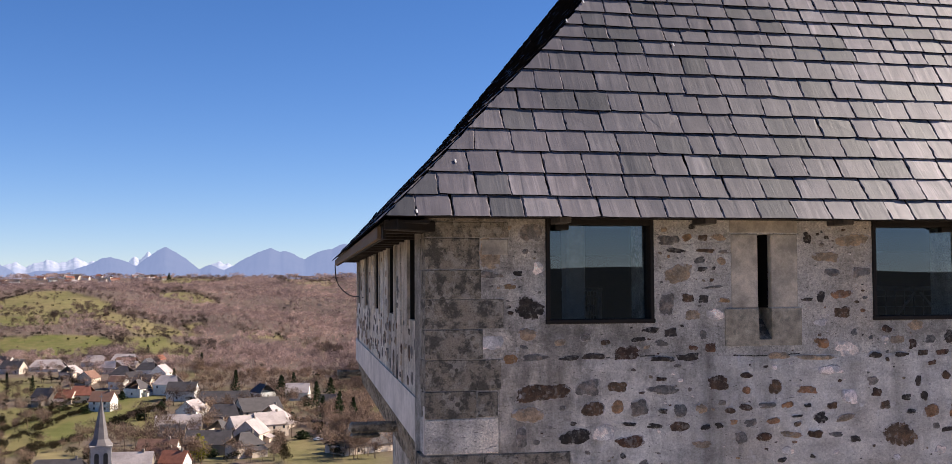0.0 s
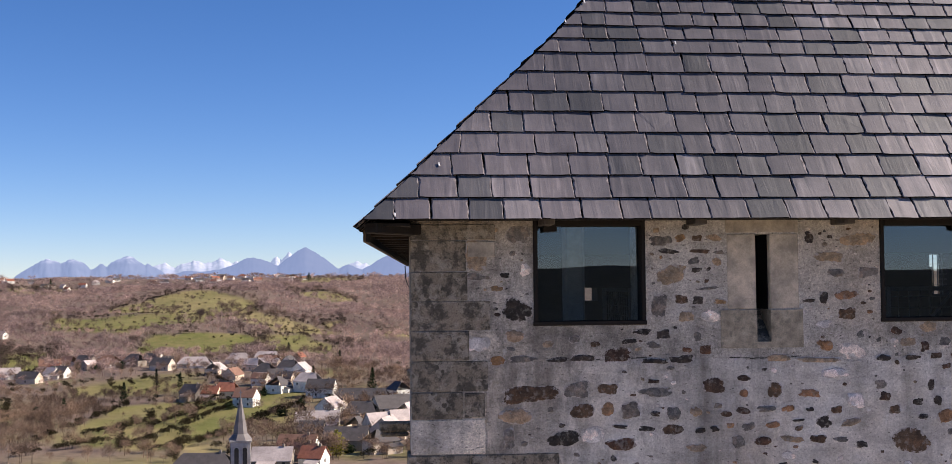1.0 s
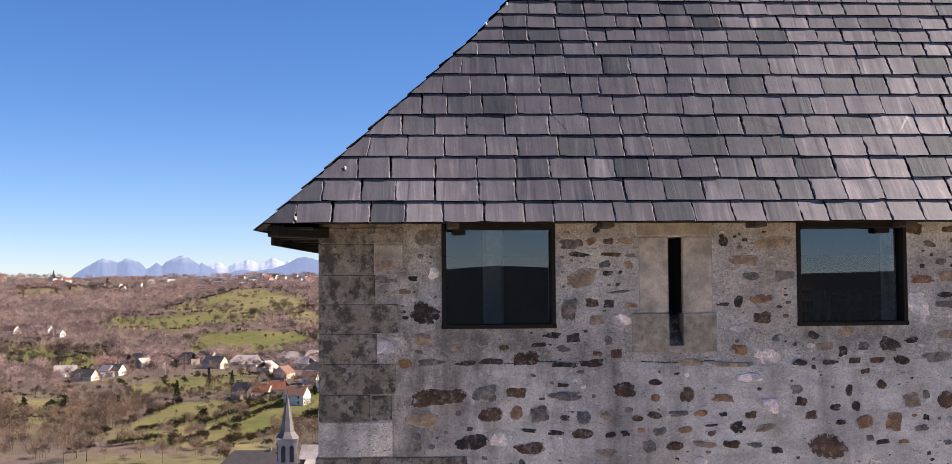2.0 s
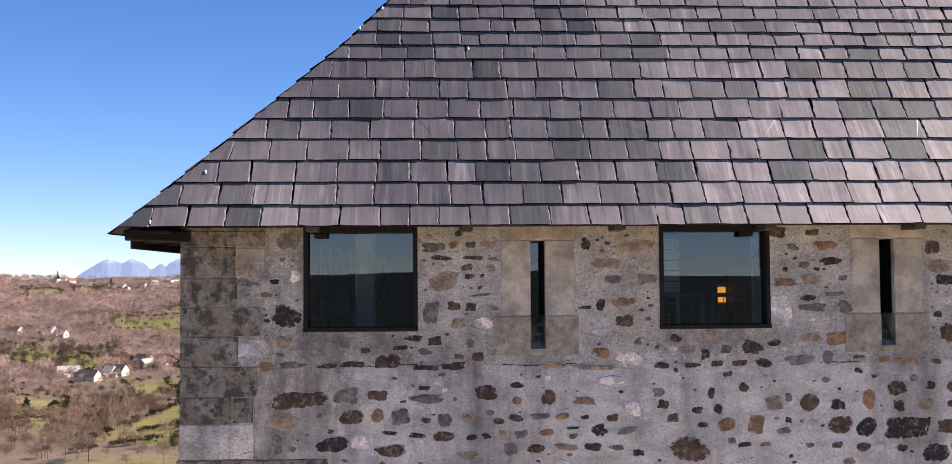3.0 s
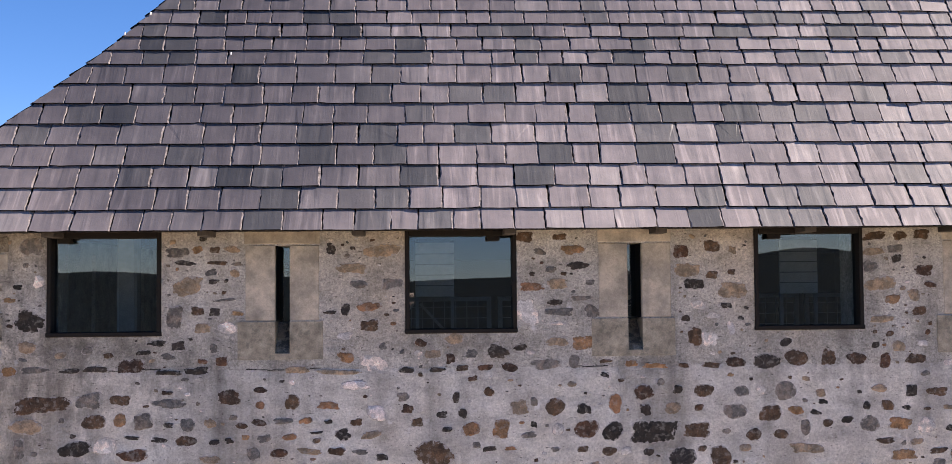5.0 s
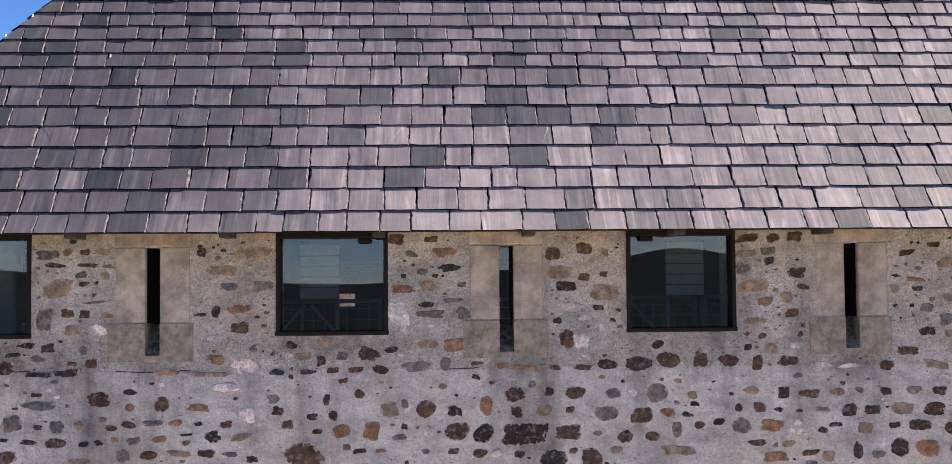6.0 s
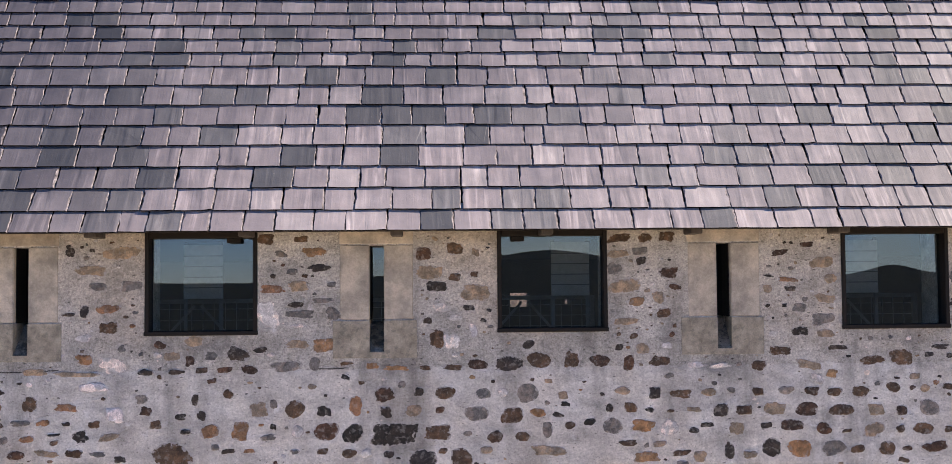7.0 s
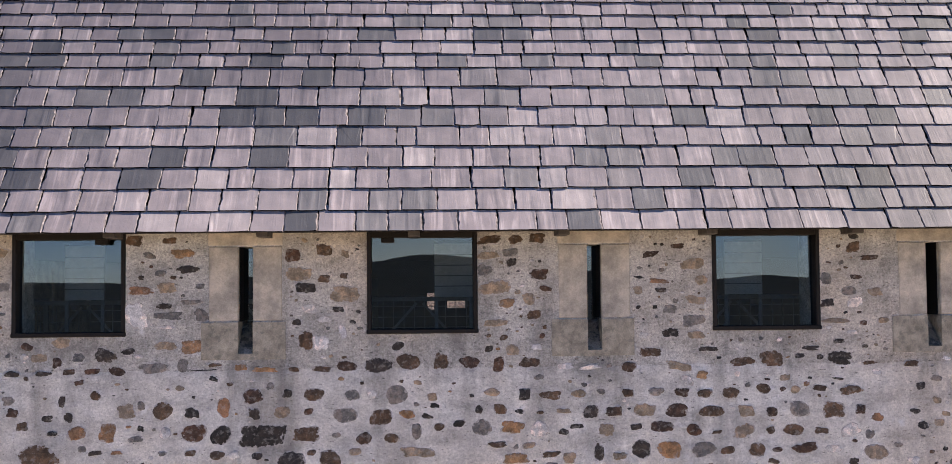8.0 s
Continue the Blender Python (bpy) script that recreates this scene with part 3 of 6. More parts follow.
# ---- roof ----
# the hip at the north-east corner: the roof kicks out over the eaves and steepens upwards
HIP_FOOT = [(-0.330, -0.400, 30.135), (0.020, -0.130, 30.485), (0.510, 0.233, 30.990), (0.915, 0.487, 31.400), (1.170, 0.640, 31.650), (1.580, 0.918, 32.130)]
TOP_RISE = (DEPTH / 2 - 0.918) / 0.58
HIP_FOOT.append((1.580 + 0.84 * TOP_RISE, DEPTH / 2, 32.130 + TOP_RISE))


def hip_line(west, south, drop=0.0):
    """One of the four hips, from the eaves to the ridge."""
    line = []
    for x, y, z in HIP_FOOT:
        if south:
            x, y = (x if west else x + EAST_LEAN * (DEPTH - 2 * y)), DEPTH - y
        line.append(Vector((LENGTH - x if west else x, y, z - drop)))
    return line


HIP_NE, HIP_NW, HIP_SW, HIP_SE = hip_line(False, False), hip_line(True, False), hip_line(True, True), hip_line(False, True)
INNER = [hip_line(w, s, 0.012) for w, s in ((False, False), (True, False), (True, True), (False, True))]
rings = len(HIP_FOOT)
verts, faces = [], []
for line in INNER:
    for k, q in enumerate(line):
        inward = Vector((0.05 if q.x < LENGTH / 2 else -0.05, 0.05 if q.y < DEPTH / 2 else -0.05, 0.04)) if k == 0 else Vector((0, 0, 0))
        verts.append(q + inward)
for c in range(4):
    d = (c + 1) % 4
    for k in range(rings - 1):
        faces.append((c * rings + k, d * rings + k, d * rings + k + 1, c * rings + k + 1))
faces.append((0, 3 * rings, 2 * rings, rings))
roof = mesh_object("roof", verts, faces, FRAME_WOOD)
tagged(roof, "steep hipped roof of riven grey and plum slates", "roof", kind="structure")

EXPOSED = [0.202, 0.223, 0.218, 0.218, 0.218, 0.207, 0.207, 0.206, 0.152] + [0.147] * 200


class RoofFace:
    """A roof face between two hips: bands that steepen upwards. s runs up the slope, x along the eaves."""

    def __init__(self, left, right, kick=0.0):
        self.o = left[0].copy()
        self.along = (right[0] - left[0]).normalized()
        self.rows = []
        s, last = 0.0, None
        for p, q in zip(left, right):
            x0, x1 = (p - self.o).dot(self.along), (q - self.o).dot(self.along)
            across = (p - self.o) - self.along * x0
            if last is not None:
                s += (across - last).length
            self.rows.append((s, across, x0, x1))
            last = across
        if kick:
            (s0, c0, a0, b0), (s1, c1, a1, b1) = self.rows[:2]
            f = -kick / s1
            self.rows.insert(0, (-kick, c0 + (c1 - c0) * f, a0 + (a1 - a0) * f, b0 + (b1 - b0) * f))
        self.low, self.reach = self.rows[0][0], self.rows[-1][0]

    def band(self, s):
        for p, q in zip(self.rows, self.rows[1:]):
            if s <= q[0]:
                break
        f = (s - p[0]) / (q[0] - p[0])
        return p, q, f

    def ends(self, s):
        p, q, f = self.band(s)
        return p[2] + (q[2] - p[2]) * f, p[3] + (q[3] - p[3]) * f

    def place(self, x, s, h):
        p, q, f = self.band(s)
        up = (q[1] - p[1]).normalized()
        nrm = self.along.cross(up)
        if nrm.z < 0:
            nrm.negate()
        return self.o + self.along * x + p[1] + (q[1] - p[1]) * f + nrm * h

    def flipped(self):
        return self.along.cross(self.rows[1][1] - self.rows[0][1]).z < 0


def slate_mesh(corners, rg, thick=0.013, rag=0.003):
    """One slate from its four corners in slope coordinates (bottom left, bottom right, top right, top left): chipped, ragged chamfered sides, thickness."""
    (ax, ay), (bx, by), (cx, cy), (dx, dy) = corners
    outer, inner = [], []
    lip = rg.uniform(0.5, 1.6)
    nip = [rg.uniform(0.003, 0.010) if rg.random() < 0.08 else 0.0 for _ in range(2)]
    for k in range(5):
        f = k / 4
        x, y = ax + (bx - ax) * f, ay + (by - ay) * f + (rg.uniform(-rag, rag) * 0.22 if 0 < k < 4 else rg.uniform(0, rag) * 0.3 + nip[k // 4])
        outer.append((x, y))
        inner.append((x + (0.007 if k == 0 else -0.009 if k == 4 else 0), y + rg.uniform(0.001, 0.003)))
    for k in range(1, 7):
        f = k / 7.0
        x, y = bx + (cx - bx) * f + rg.uniform(-rag, rag * 0.6), by + (cy - by) * f
        outer.append((x, y))
        inner.append((x - rg.uniform(0.002, 0.014) * lip, y + rg.uniform(-0.006, 0.006)))
    outer += [(cx, cy), (dx, dy)]
    inner += [(cx - 0.006, cy), (dx + 0.006, dy)]
    for k in range(6, 0, -1):
        f = k / 7.0
        x, y = ax + (dx - ax) * f + rg.uniform(-rag * 0.6, rag), ay + (dy - ay) * f
        outer.append((x, y))
        inner.append((x + rg.uniform(0.001, 0.009) * lip, y + rg.uniform(-0.006, 0.006)))
    n = len(outer)
    drop = rg.uniform(0.005, 0.008)
    verts = [(x, y, thick) for x, y in inner] + [(x, y, thick - drop if not 0 < k < 4 else thick - 0.0015) for k, (x, y) in enumerate(outer)] + [(x, y + (0.006 if k <= 4 else 0.0), 0.0) for k, (x, y) in enumerate(outer)]
    faces = [tuple(range(n))] + [(i, i + n, (i + 1) % n + n, (i + 1) % n) for i in range(n) if i != 11] + [(i + n, i + 2 * n, (i + 1) % n + 2 * n, (i + 1) % n + n) for i in range(n) if i != 11]
    return verts, faces


def lay_slates(face, seed, singles=0, fine_rows=14):
    """Courses of slates on one roof face. The first `singles` courses are pieces of their own, the rest one mesh."""
    rg = random.Random(seed)
    flip = face.flipped()
    rest_v, rest_f, rest_s, s, row, made = [], [], [], face.low, 0, 0
    while s < face.reach - 0.1:
        e = EXPOSED[row]
        lo, hi = s, min(s + e * 1.35, face.reach)
        l0, r0 = face.ends(lo)
        l1, r1 = face.ends(hi)
        x = l0 - 0.012
        mean = 0.262 if row < 8 else 0.232
        while x < r0 - 0.02:
            w = min(0.35, max(0.13, rg.gauss(mean, 0.036)))
            if x + w > r0 - 0.12:
                w = r0 + 0.012 - x
            gap = rg.uniform(0.001, 0.004) if rg.random() < 0.93 else rg.uniform(0.006, 0.012)
            lean = rg.gauss(0, 0.004)
            drop = rg.gauss(0, 0.0014) if rg.random() < 0.96 else rg.uniform(-0.012, -0.005)
            sway = rg.gauss(0, 0.0022)
            x0, x1 = x, x + w - gap
            tl, tr = max(x0 + lean, l1 - 0.012), min(x1 + lean, r1 + 0.012)
            if tr > tl + 0.01 or x1 > x0:
                tr = max(tr, tl + 0.01)
                quad = [(x0, lo + drop), (x1, lo + drop + rg.gauss(0, 0.0015)), (tr, hi), (tl, hi)]
                fine = row < fine_rows
                v, f = slate_mesh(quad, rg, rg.uniform(0.0125, 0.0145), 0.0055) if fine else ([(px, py, 0.01) for px, py in quad] + [(px, py, 0.0) for px, py in quad], [(0, 1, 2, 3), (0, 4, 5, 1), (1, 5, 6, 2), (3, 7, 4, 0)])
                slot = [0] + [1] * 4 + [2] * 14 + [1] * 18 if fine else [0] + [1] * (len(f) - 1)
                tilt, base = rg.uniform(0.026, 0.031), 0.014 + rg.uniform(0, 0.001)
                pts = []
                for px, py, pz in v:
                    hgt = pz + base + max(0.0, (hi - py)) * tilt / e * 0.5 + (px - x0) / w * sway
                    pts.append(face.place(px, py, hgt))
                if flip:
                    f = [tuple(reversed(q)) for q in f]
                if row < singles and made < 300:
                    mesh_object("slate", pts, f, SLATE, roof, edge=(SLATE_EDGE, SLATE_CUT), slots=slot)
                    made += 1
                else:
                    k = len(rest_v)
                    rest_v += pts
                    rest_f += [tuple(i + k for i in q) for q in f]
                    rest_s += slot
            x += w
        s += e
        row += 1
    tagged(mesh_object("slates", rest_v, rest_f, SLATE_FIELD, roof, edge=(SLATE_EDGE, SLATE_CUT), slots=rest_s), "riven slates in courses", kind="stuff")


# rafters, tails and boards under the eaves
for k in range(15):
    x = 0.985 + 1.127 * k
    part("rafter_tail", box((x - 0.045, -0.25, 30.122), (x + 0.045, 0.10, 30.17), 0.006), GREY_TIMBER, roof)
for k in range(20):
    u = 0.1 + k * 0.56
    a = east(u, 0, 0)[0]
    part("rafter_tail", box((a - 0.345, u - 0.04, 30.055), (a + 0.05, u + 0.04, 30.11), 0.006), SHADE_TIMBER, roof)
v, f = wall_with_openings([-0.02, DEPTH + 0.33], [30.012, 30.100], [], 0.028, lambda u, d, z: (u * EAST_LEAN - 0.352 + d, u, z))
mesh_object("fascia_board", v, f, TIMBER, roof, "weathered timber fascia board")
# black board added to give the shade behind the fascia
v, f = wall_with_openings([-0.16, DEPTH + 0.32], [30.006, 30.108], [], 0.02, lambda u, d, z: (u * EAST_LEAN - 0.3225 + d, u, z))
mesh_object("tilting_fillet", v, f, FRAME_WOOD, roof, "black board standing for the shade behind the fascia")
# soffit and corner rafter near-black: the shade below the roof, in their colour
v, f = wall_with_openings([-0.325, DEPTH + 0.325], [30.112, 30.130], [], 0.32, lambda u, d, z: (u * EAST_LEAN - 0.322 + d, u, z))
mesh_object("soffit_board", v, f, FRAME_WOOD, roof, "boarded soffit, coloured near-black for its shade")
bm = box((-0.06, -0.42, -0.04), (0.06, 0.10, 0.04), 0.008, pose(-0.02, -0.02, 30.10, 0, 0, -42))
part("hip_rafter", bm, FRAME_WOOD, roof, "heavy corner rafter end")
part("wall_plate", box((0.55, -0.008, 30.205), (LENGTH, 0.12, 30.33), 0.006), TIMBER, roof)
lay_slates(RoofFace(HIP_NE, HIP_NW, 0.012), 11, singles=4, fine_rows=17)
lay_slates(RoofFace(HIP_SE, HIP_NE, 0.085), 12, fine_rows=8)
lay_slates(RoofFace(HIP_NW, HIP_SW), 13, fine_rows=0)
lay_slates(RoofFace(HIP_SW, HIP_SE), 14, fine_rows=0)

north_face = RoofFace(HIP_NE, HIP_NW)
for x, s in ((0.20, 0.03), (0.53, 0.515), (1.62, 2.02), (1.80, 2.24), (2.5, 1.80)):
    at = north_face.place(x, s, 0.046)
    part("lead_patch", box((-0.006, -0.018, -0.002), (0.006, 0.018, 0.002), 0.0015, Matrix.Translation(at) @ pose(0, 0, 0, 53, 0, 8)), PALE_LEAD, roof, "pale lead patch")
# stone spouts and a loose cable on the east side
for y in (3.3, 10.4):
    bm = bmesh.new()
    x0 = y * EAST_LEAN
    out = 0.34 if y > 5 else 0.42
    add_box(bm, (x0 - out, y - 0.06, FOOT_Z - 0.24), (x0 + 0.3, y + 0.06, FOOT_Z - 0.14), 0.02)
    add_box(bm, (x0 - out + 0.01, y - 0.05, FOOT_Z - 0.29), (x0 - 0.12, y + 0.05, FOOT_Z - 0.241), 0.02)
    part("water_spout", bm, QUOIN, wall_east, "dark stone spout")
cu = bpy.data.curves.new("cable", "CURVE")
cu.dimensions, cu.bevel_depth, cu.bevel_resolution = "3D", 0.009, 2
sp = cu.splines.new("BEZIER")
pts = [(0.30, 10.6, 30.0), (0.32, 10.5, 29.75), (0.45, 10.2, 29.55), (0.62, 9.6, 29.50), (0.50, 8.4, 29.50)]
sp.bezier_points.add(len(pts) - 1)
for p, q in zip(sp.bezier_points, pts):
    p.co, p.handle_left_type, p.handle_right_type = q, "AUTO", "AUTO"
cu.materials.append(BLACK_CABLE)
cable = tagged(new("cable", cu), "loose black cable hanging below the eaves", "cable")

# ---- upper room: mesh guard panels behind the glass and posts ----
def guard_panel():
    e = empty("guard_panel")
    part("post", box((-0.02, 0, 0), (0.02, 0.04, 1.05)), STEEL, e)
    part("post", box((1.28, 0, 0), (1.32, 0.04, 1.05)), STEEL, e)
    part("rail", box((-0.02, -0.005, 1.051), (1.32, 0.045, 1.09)), STEEL, e)
    bm = bmesh.new()
    for k in range(1, 13):
        add_box(bm, (k * 0.1 - 0.003, 0.017, 0.08), (k * 0.1 + 0.003, 0.023, 1.05))
    for k in range(10):
        add_box(bm, (0.02, 0.018, 0.1 + k * 0.1 - 0.003), (1.28, 0.024, 0.1 + k * 0.1 + 0.003))
    part("wire_mesh", bm, STEEL, e)
    for side in (-1, 1):
        part("brace", box((-0.42, 0.03, -0.012), (0.42, 0.045, 0.012), 0, pose(0.65 + side * 0.31, 0, 0.72, 0, side * 48, 0)), STEEL, e)
    return tagged(e, "grey steel guard panel of square wire mesh on the floor", "guard panel", "guard panels")


first = guard_panel()
first.matrix_world = pose(3.0, 1.6, FLOOR_Z)
for x, y, a in ((4.4, 1.6, 0), (6.0, 2.2, 0), (7.4, 2.2, 0), (8.9, 1.6, 0), (10.3, 1.6, 0), (2.4, 3.2, 90), (8.6, 3.0, 90)):
    copy_thing(first, pose(x, y, FLOOR_Z, 0, 0, a))
PALE = plain_material("pale_board", (0.82, 0.82, 0.80), 0.6, 3.0, 0.12)


# pale boards stand in for bright barred windows seen through the room
def notice_board(x, y, w):
    e = empty("notice_board", pose(x, y, FLOOR_Z))
    for px in (-w / 2, w / 2 - 0.03):
        part("leg", box((px, 0.012, 0), (px + 0.03, 0.04, 1.58)), STEEL, e)
    part("board", box((-w / 2, 0, 1.10), (w / 2, 0.011, 1.56), 0.003), PALE, e)
    for k in range(4):
        part("bar", box((-w / 2, -0.006, 1.19 + 0.09 * k), (w / 2, -0.001, 1.198 + 0.09 * k)), STEEL, e)
    return tagged(e, "pale barred board on two steel legs, standing for a bright far window", "notice board", "boards behind the windows")


for x in (3.81, 6.95, 9.48, 12.2):
    notice_board(x, 1.06, 0.33)
# orange glow added in place of a sunlit patch inside the room
glow = plain_material("sunlit_patch_glow", (0.8, 0.35, 0.08), 0.5, 6.0)
gb = glow.node_tree.nodes["Principled BSDF"]
gb.inputs["Emission Color"].default_value = (1.0, 0.42, 0.06, 1)
gb.inputs["Emission Strength"].default_value = 0.55
display = empty("display_panel", pose(5.97, 7.2, FLOOR_Z))
part("screen", box((-0.07, -0.012, 0.90), (0.04, 0.0, 1.12), 0.003), glow, display, "glowing orange panel")
part("stand", box((-0.07, 0.001, 0), (0.07, 0.05, 1.18), 0.006), STEEL, display)
# dark wing added to hide the glow from further west
part("side_panel", box((0.071, -3.2, 0), (0.085, 0.0, 1.3), 0.003), FRAME_WOOD, display, "dark side panel added to hide the glow")
tagged(display, "glowing orange panel on a grey stand, in place of a sunlit patch", "display")
# unseen panel added to block the bright far opening from further west
screen = empty("partition", pose(9.13, 8.0, FLOOR_Z))
part("panel", box((-0.63, -0.02, 0.02), (0.63, 0.02, 1.9), 0.004), FRAME_WOOD, screen)
for px in (-0.6, 0.6):
    part("foot", box((px - 0.03, -0.2, 0), (px + 0.03, 0.2, 0.04), 0.004), FRAME_WOOD, screen)
tagged(screen, "dark timber panel added to hide the bright far opening", "partition")
post = part("pier", box((1.25, 0.62, FLOOR_Z), (1.41, 0.78, 30.335), 0.02), plain_material("dim_plaster", (0.30, 0.30, 0.29), 0.8, 2.0))
tagged(post, "slim pale pier from floor to ceiling", "pier")

# ---- land ----
PROFILE_R = [0, 30, 60, 150, 250, 450, 900, 1300, 1900, 2500, 2700, 3300, 4900]
PROFILE_Z = [-1, -2, -12, -24, -33, -36, -33, -27, -3, 42, 47, 44, 30]

# single hills: place, half width, half depth, rise
HILLS = [(-270, 1720, 330, 330, 34), (-60, 1330, 260, 150, 9), (-560, 1500, 230, 260, 10), (330, 1900, 330, 300, 16)]


def land(x, y):
    """Height of the ground."""
    r = math.hypot(x, y)
    z = float(np.interp(r, PROFILE_R, PROFILE_Z))
    amp = min(1.0, max(0.0, (r - 120) / 500))
    z += amp * (12 * noise.noise((x / 330, y / 330, 1.0)) + 3.5 * noise.noise((x / 120, y / 120, 4.0)))
    for hx, hy, wide, deep, rise in HILLS:
        z += rise * math.exp(-((x - hx) / wide) ** 2 - ((y - hy) / deep) ** 2)
    if y < 0:
        z += 26 * max(0.0, min(1, (r - 900) / 1500)) * (0.3 + noise.noise((x / 900, y / 900, 9.0)))
    else:
        fold = max(0.0, min(1.0, (r - 980) / 350)) * max(0.0, min(1.0, (2650 - r) / 300))
        u, v = x * 0.78 + y * 0.62, y * 0.78 - x * 0.62
        z += fold * (13 * noise.noise((u / 210, v / 460, 7.0)) + 5 * noise.noise((u / 80, v / 130, 2.0)))
    return z


def spot(bearing, reach):
    """Map place at a bearing (degrees from south, towards west) and a distance from the tower."""
    a = radians(bearing)
    return reach * math.sin(a), reach * math.cos(a) - 8.5


# fields: tone (0 straw, 1 green) and corners on the map
FIELDS = [
    (0.8, [(-369, 1387), (-247, 1337), (-188, 1354), (-180, 1246), (-251, 1193), (-330, 1215)]),
    (0.6, [(-326, 1460), (-262, 1643), (-219, 1669), (-140, 1521), (-140, 1360), (-187, 1298), (-252, 1360)]),
    (0.4, [(-184, 1464), (-139, 1429), (-73, 1309), (-30, 1242), (-88, 1232), (-138, 1276)]),
    (0.9, [(-214, 1171), (-130, 1200), (-107, 1157), (-105, 1020), (-182, 1038), (-222, 1092)]),
    (0.75, [(-109, 1198), (-68, 1221), (-9, 1078), (-17, 906), (-69, 963), (-100, 1081)]),
    (0.95, [(-327, 1049), (-285, 1069), (-248, 946), (-248, 880), (-270, 865)]),
    (0.6, [(-651, 2318), (-546, 2320), (-431, 1789), (-543, 1933)]),
    (0.55, [(-168, 2586), (-65, 2591), (15, 2632), (-45, 2251), (-137, 2276)]),
    (0.65, [(-140, 1935), (-44, 1743), (-16, 1636), (-100, 1665)]),
    (0.15, [(104, 2658), (218, 2318), (187, 2176), (110, 2349)]),
    (0.05, [(77, 1192), (100, 1170), (83, 950), (77, 1099)]),
    (0.5, [(-54, 1326), (-30, 1335), (-23, 1291), (-45, 1266)]),
    (0.3, [(10, 1271), (48, 1242), (56, 1201), (19, 1222)]),
    (0.9, [(-116, 618), (-79, 688), (-42, 692), (-35, 656), (-52, 574), (-66, 503), (-87, 464)]),
    (0.8, [(-56, 577), (-37, 635), (-32, 567), (-40, 518)]),
    (0.7, [(-171, 771), (-102, 759), (-86, 724), (-132, 709), (-159, 732)]),
    (0.5, [(-117, 552), (-95, 653), (-83, 513), (-97, 457)]),
    (0.95, [(-388, 1070), (-326, 1065), (-247, 933), (-299, 901), (-341, 942)]),
    (0.8, [(-198, 764), (-159, 769), (-146, 730), (-178, 715)]),
    (0.75, [(-140, 492), (-138, 670), (-100, 681), (-84, 577), (-97, 469)]),
    (0.35, [(-258, 711), (-214, 700), (-181, 580), (-205, 564)]),
    (0.2, [(-693, 1999), (-606, 1935), (-575, 1852), (-636, 1862)]),
    (0.5, [(-695, 2276), (-628, 2332), (-530, 1932), (-576, 1919)]),
    (0.35, [(-80, 493), (-55, 460), (-50, 420), (-72, 421)]),
    (0.5, [(-13, 467), (4, 455), (-1, 423), (-12, 427)]),
    (0.55, [(20, 568), (38, 526), (39, 417), (19, 418)]),
]
EDGES = []
for tone, corners in FIELDS:
    c = np.array(corners, float)
    EDGES.append((tone, c, np.roll(c, -1, axis=0), c.min(axis=0) - 40, c.max(axis=0) + 40))


def meadow(x, y):
    """How far a place is meadow (0 to 1) and how green."""
    best, tone, wob = 0.0, 0.5, None
    for g, p, q, lo, hi in EDGES:
        if not (lo[0] < x < hi[0] and lo[1] < y < hi[1]):
            continue
        if wob is None:
            wob = 16 * noise.noise((x / 60, y / 60, 2.0)) + 6 * noise.noise((x / 17, y / 17, 6.0))
        d = q - p
        at = np.array((x, y)) - p
        t = np.clip((at * d).sum(1) / (d * d).sum(1), 0, 1)
        gap = np.sqrt(((at - d * t[:, None]) ** 2).sum(1).min())
        side = (p[:, 1] > y) != (q[:, 1] > y)
        cut = p[:, 0] + (y - p[:, 1]) / np.where(d[:, 1] == 0, 1e-6, d[:, 1]) * d[:, 0]
        inside = (side & (x < cut)).sum() % 2
        k = max(0.0, min(1.0, ((gap if inside else -gap) + wob) / 7 + 0.5))
        if k > best:
            best, tone = k, g
    return best, tone


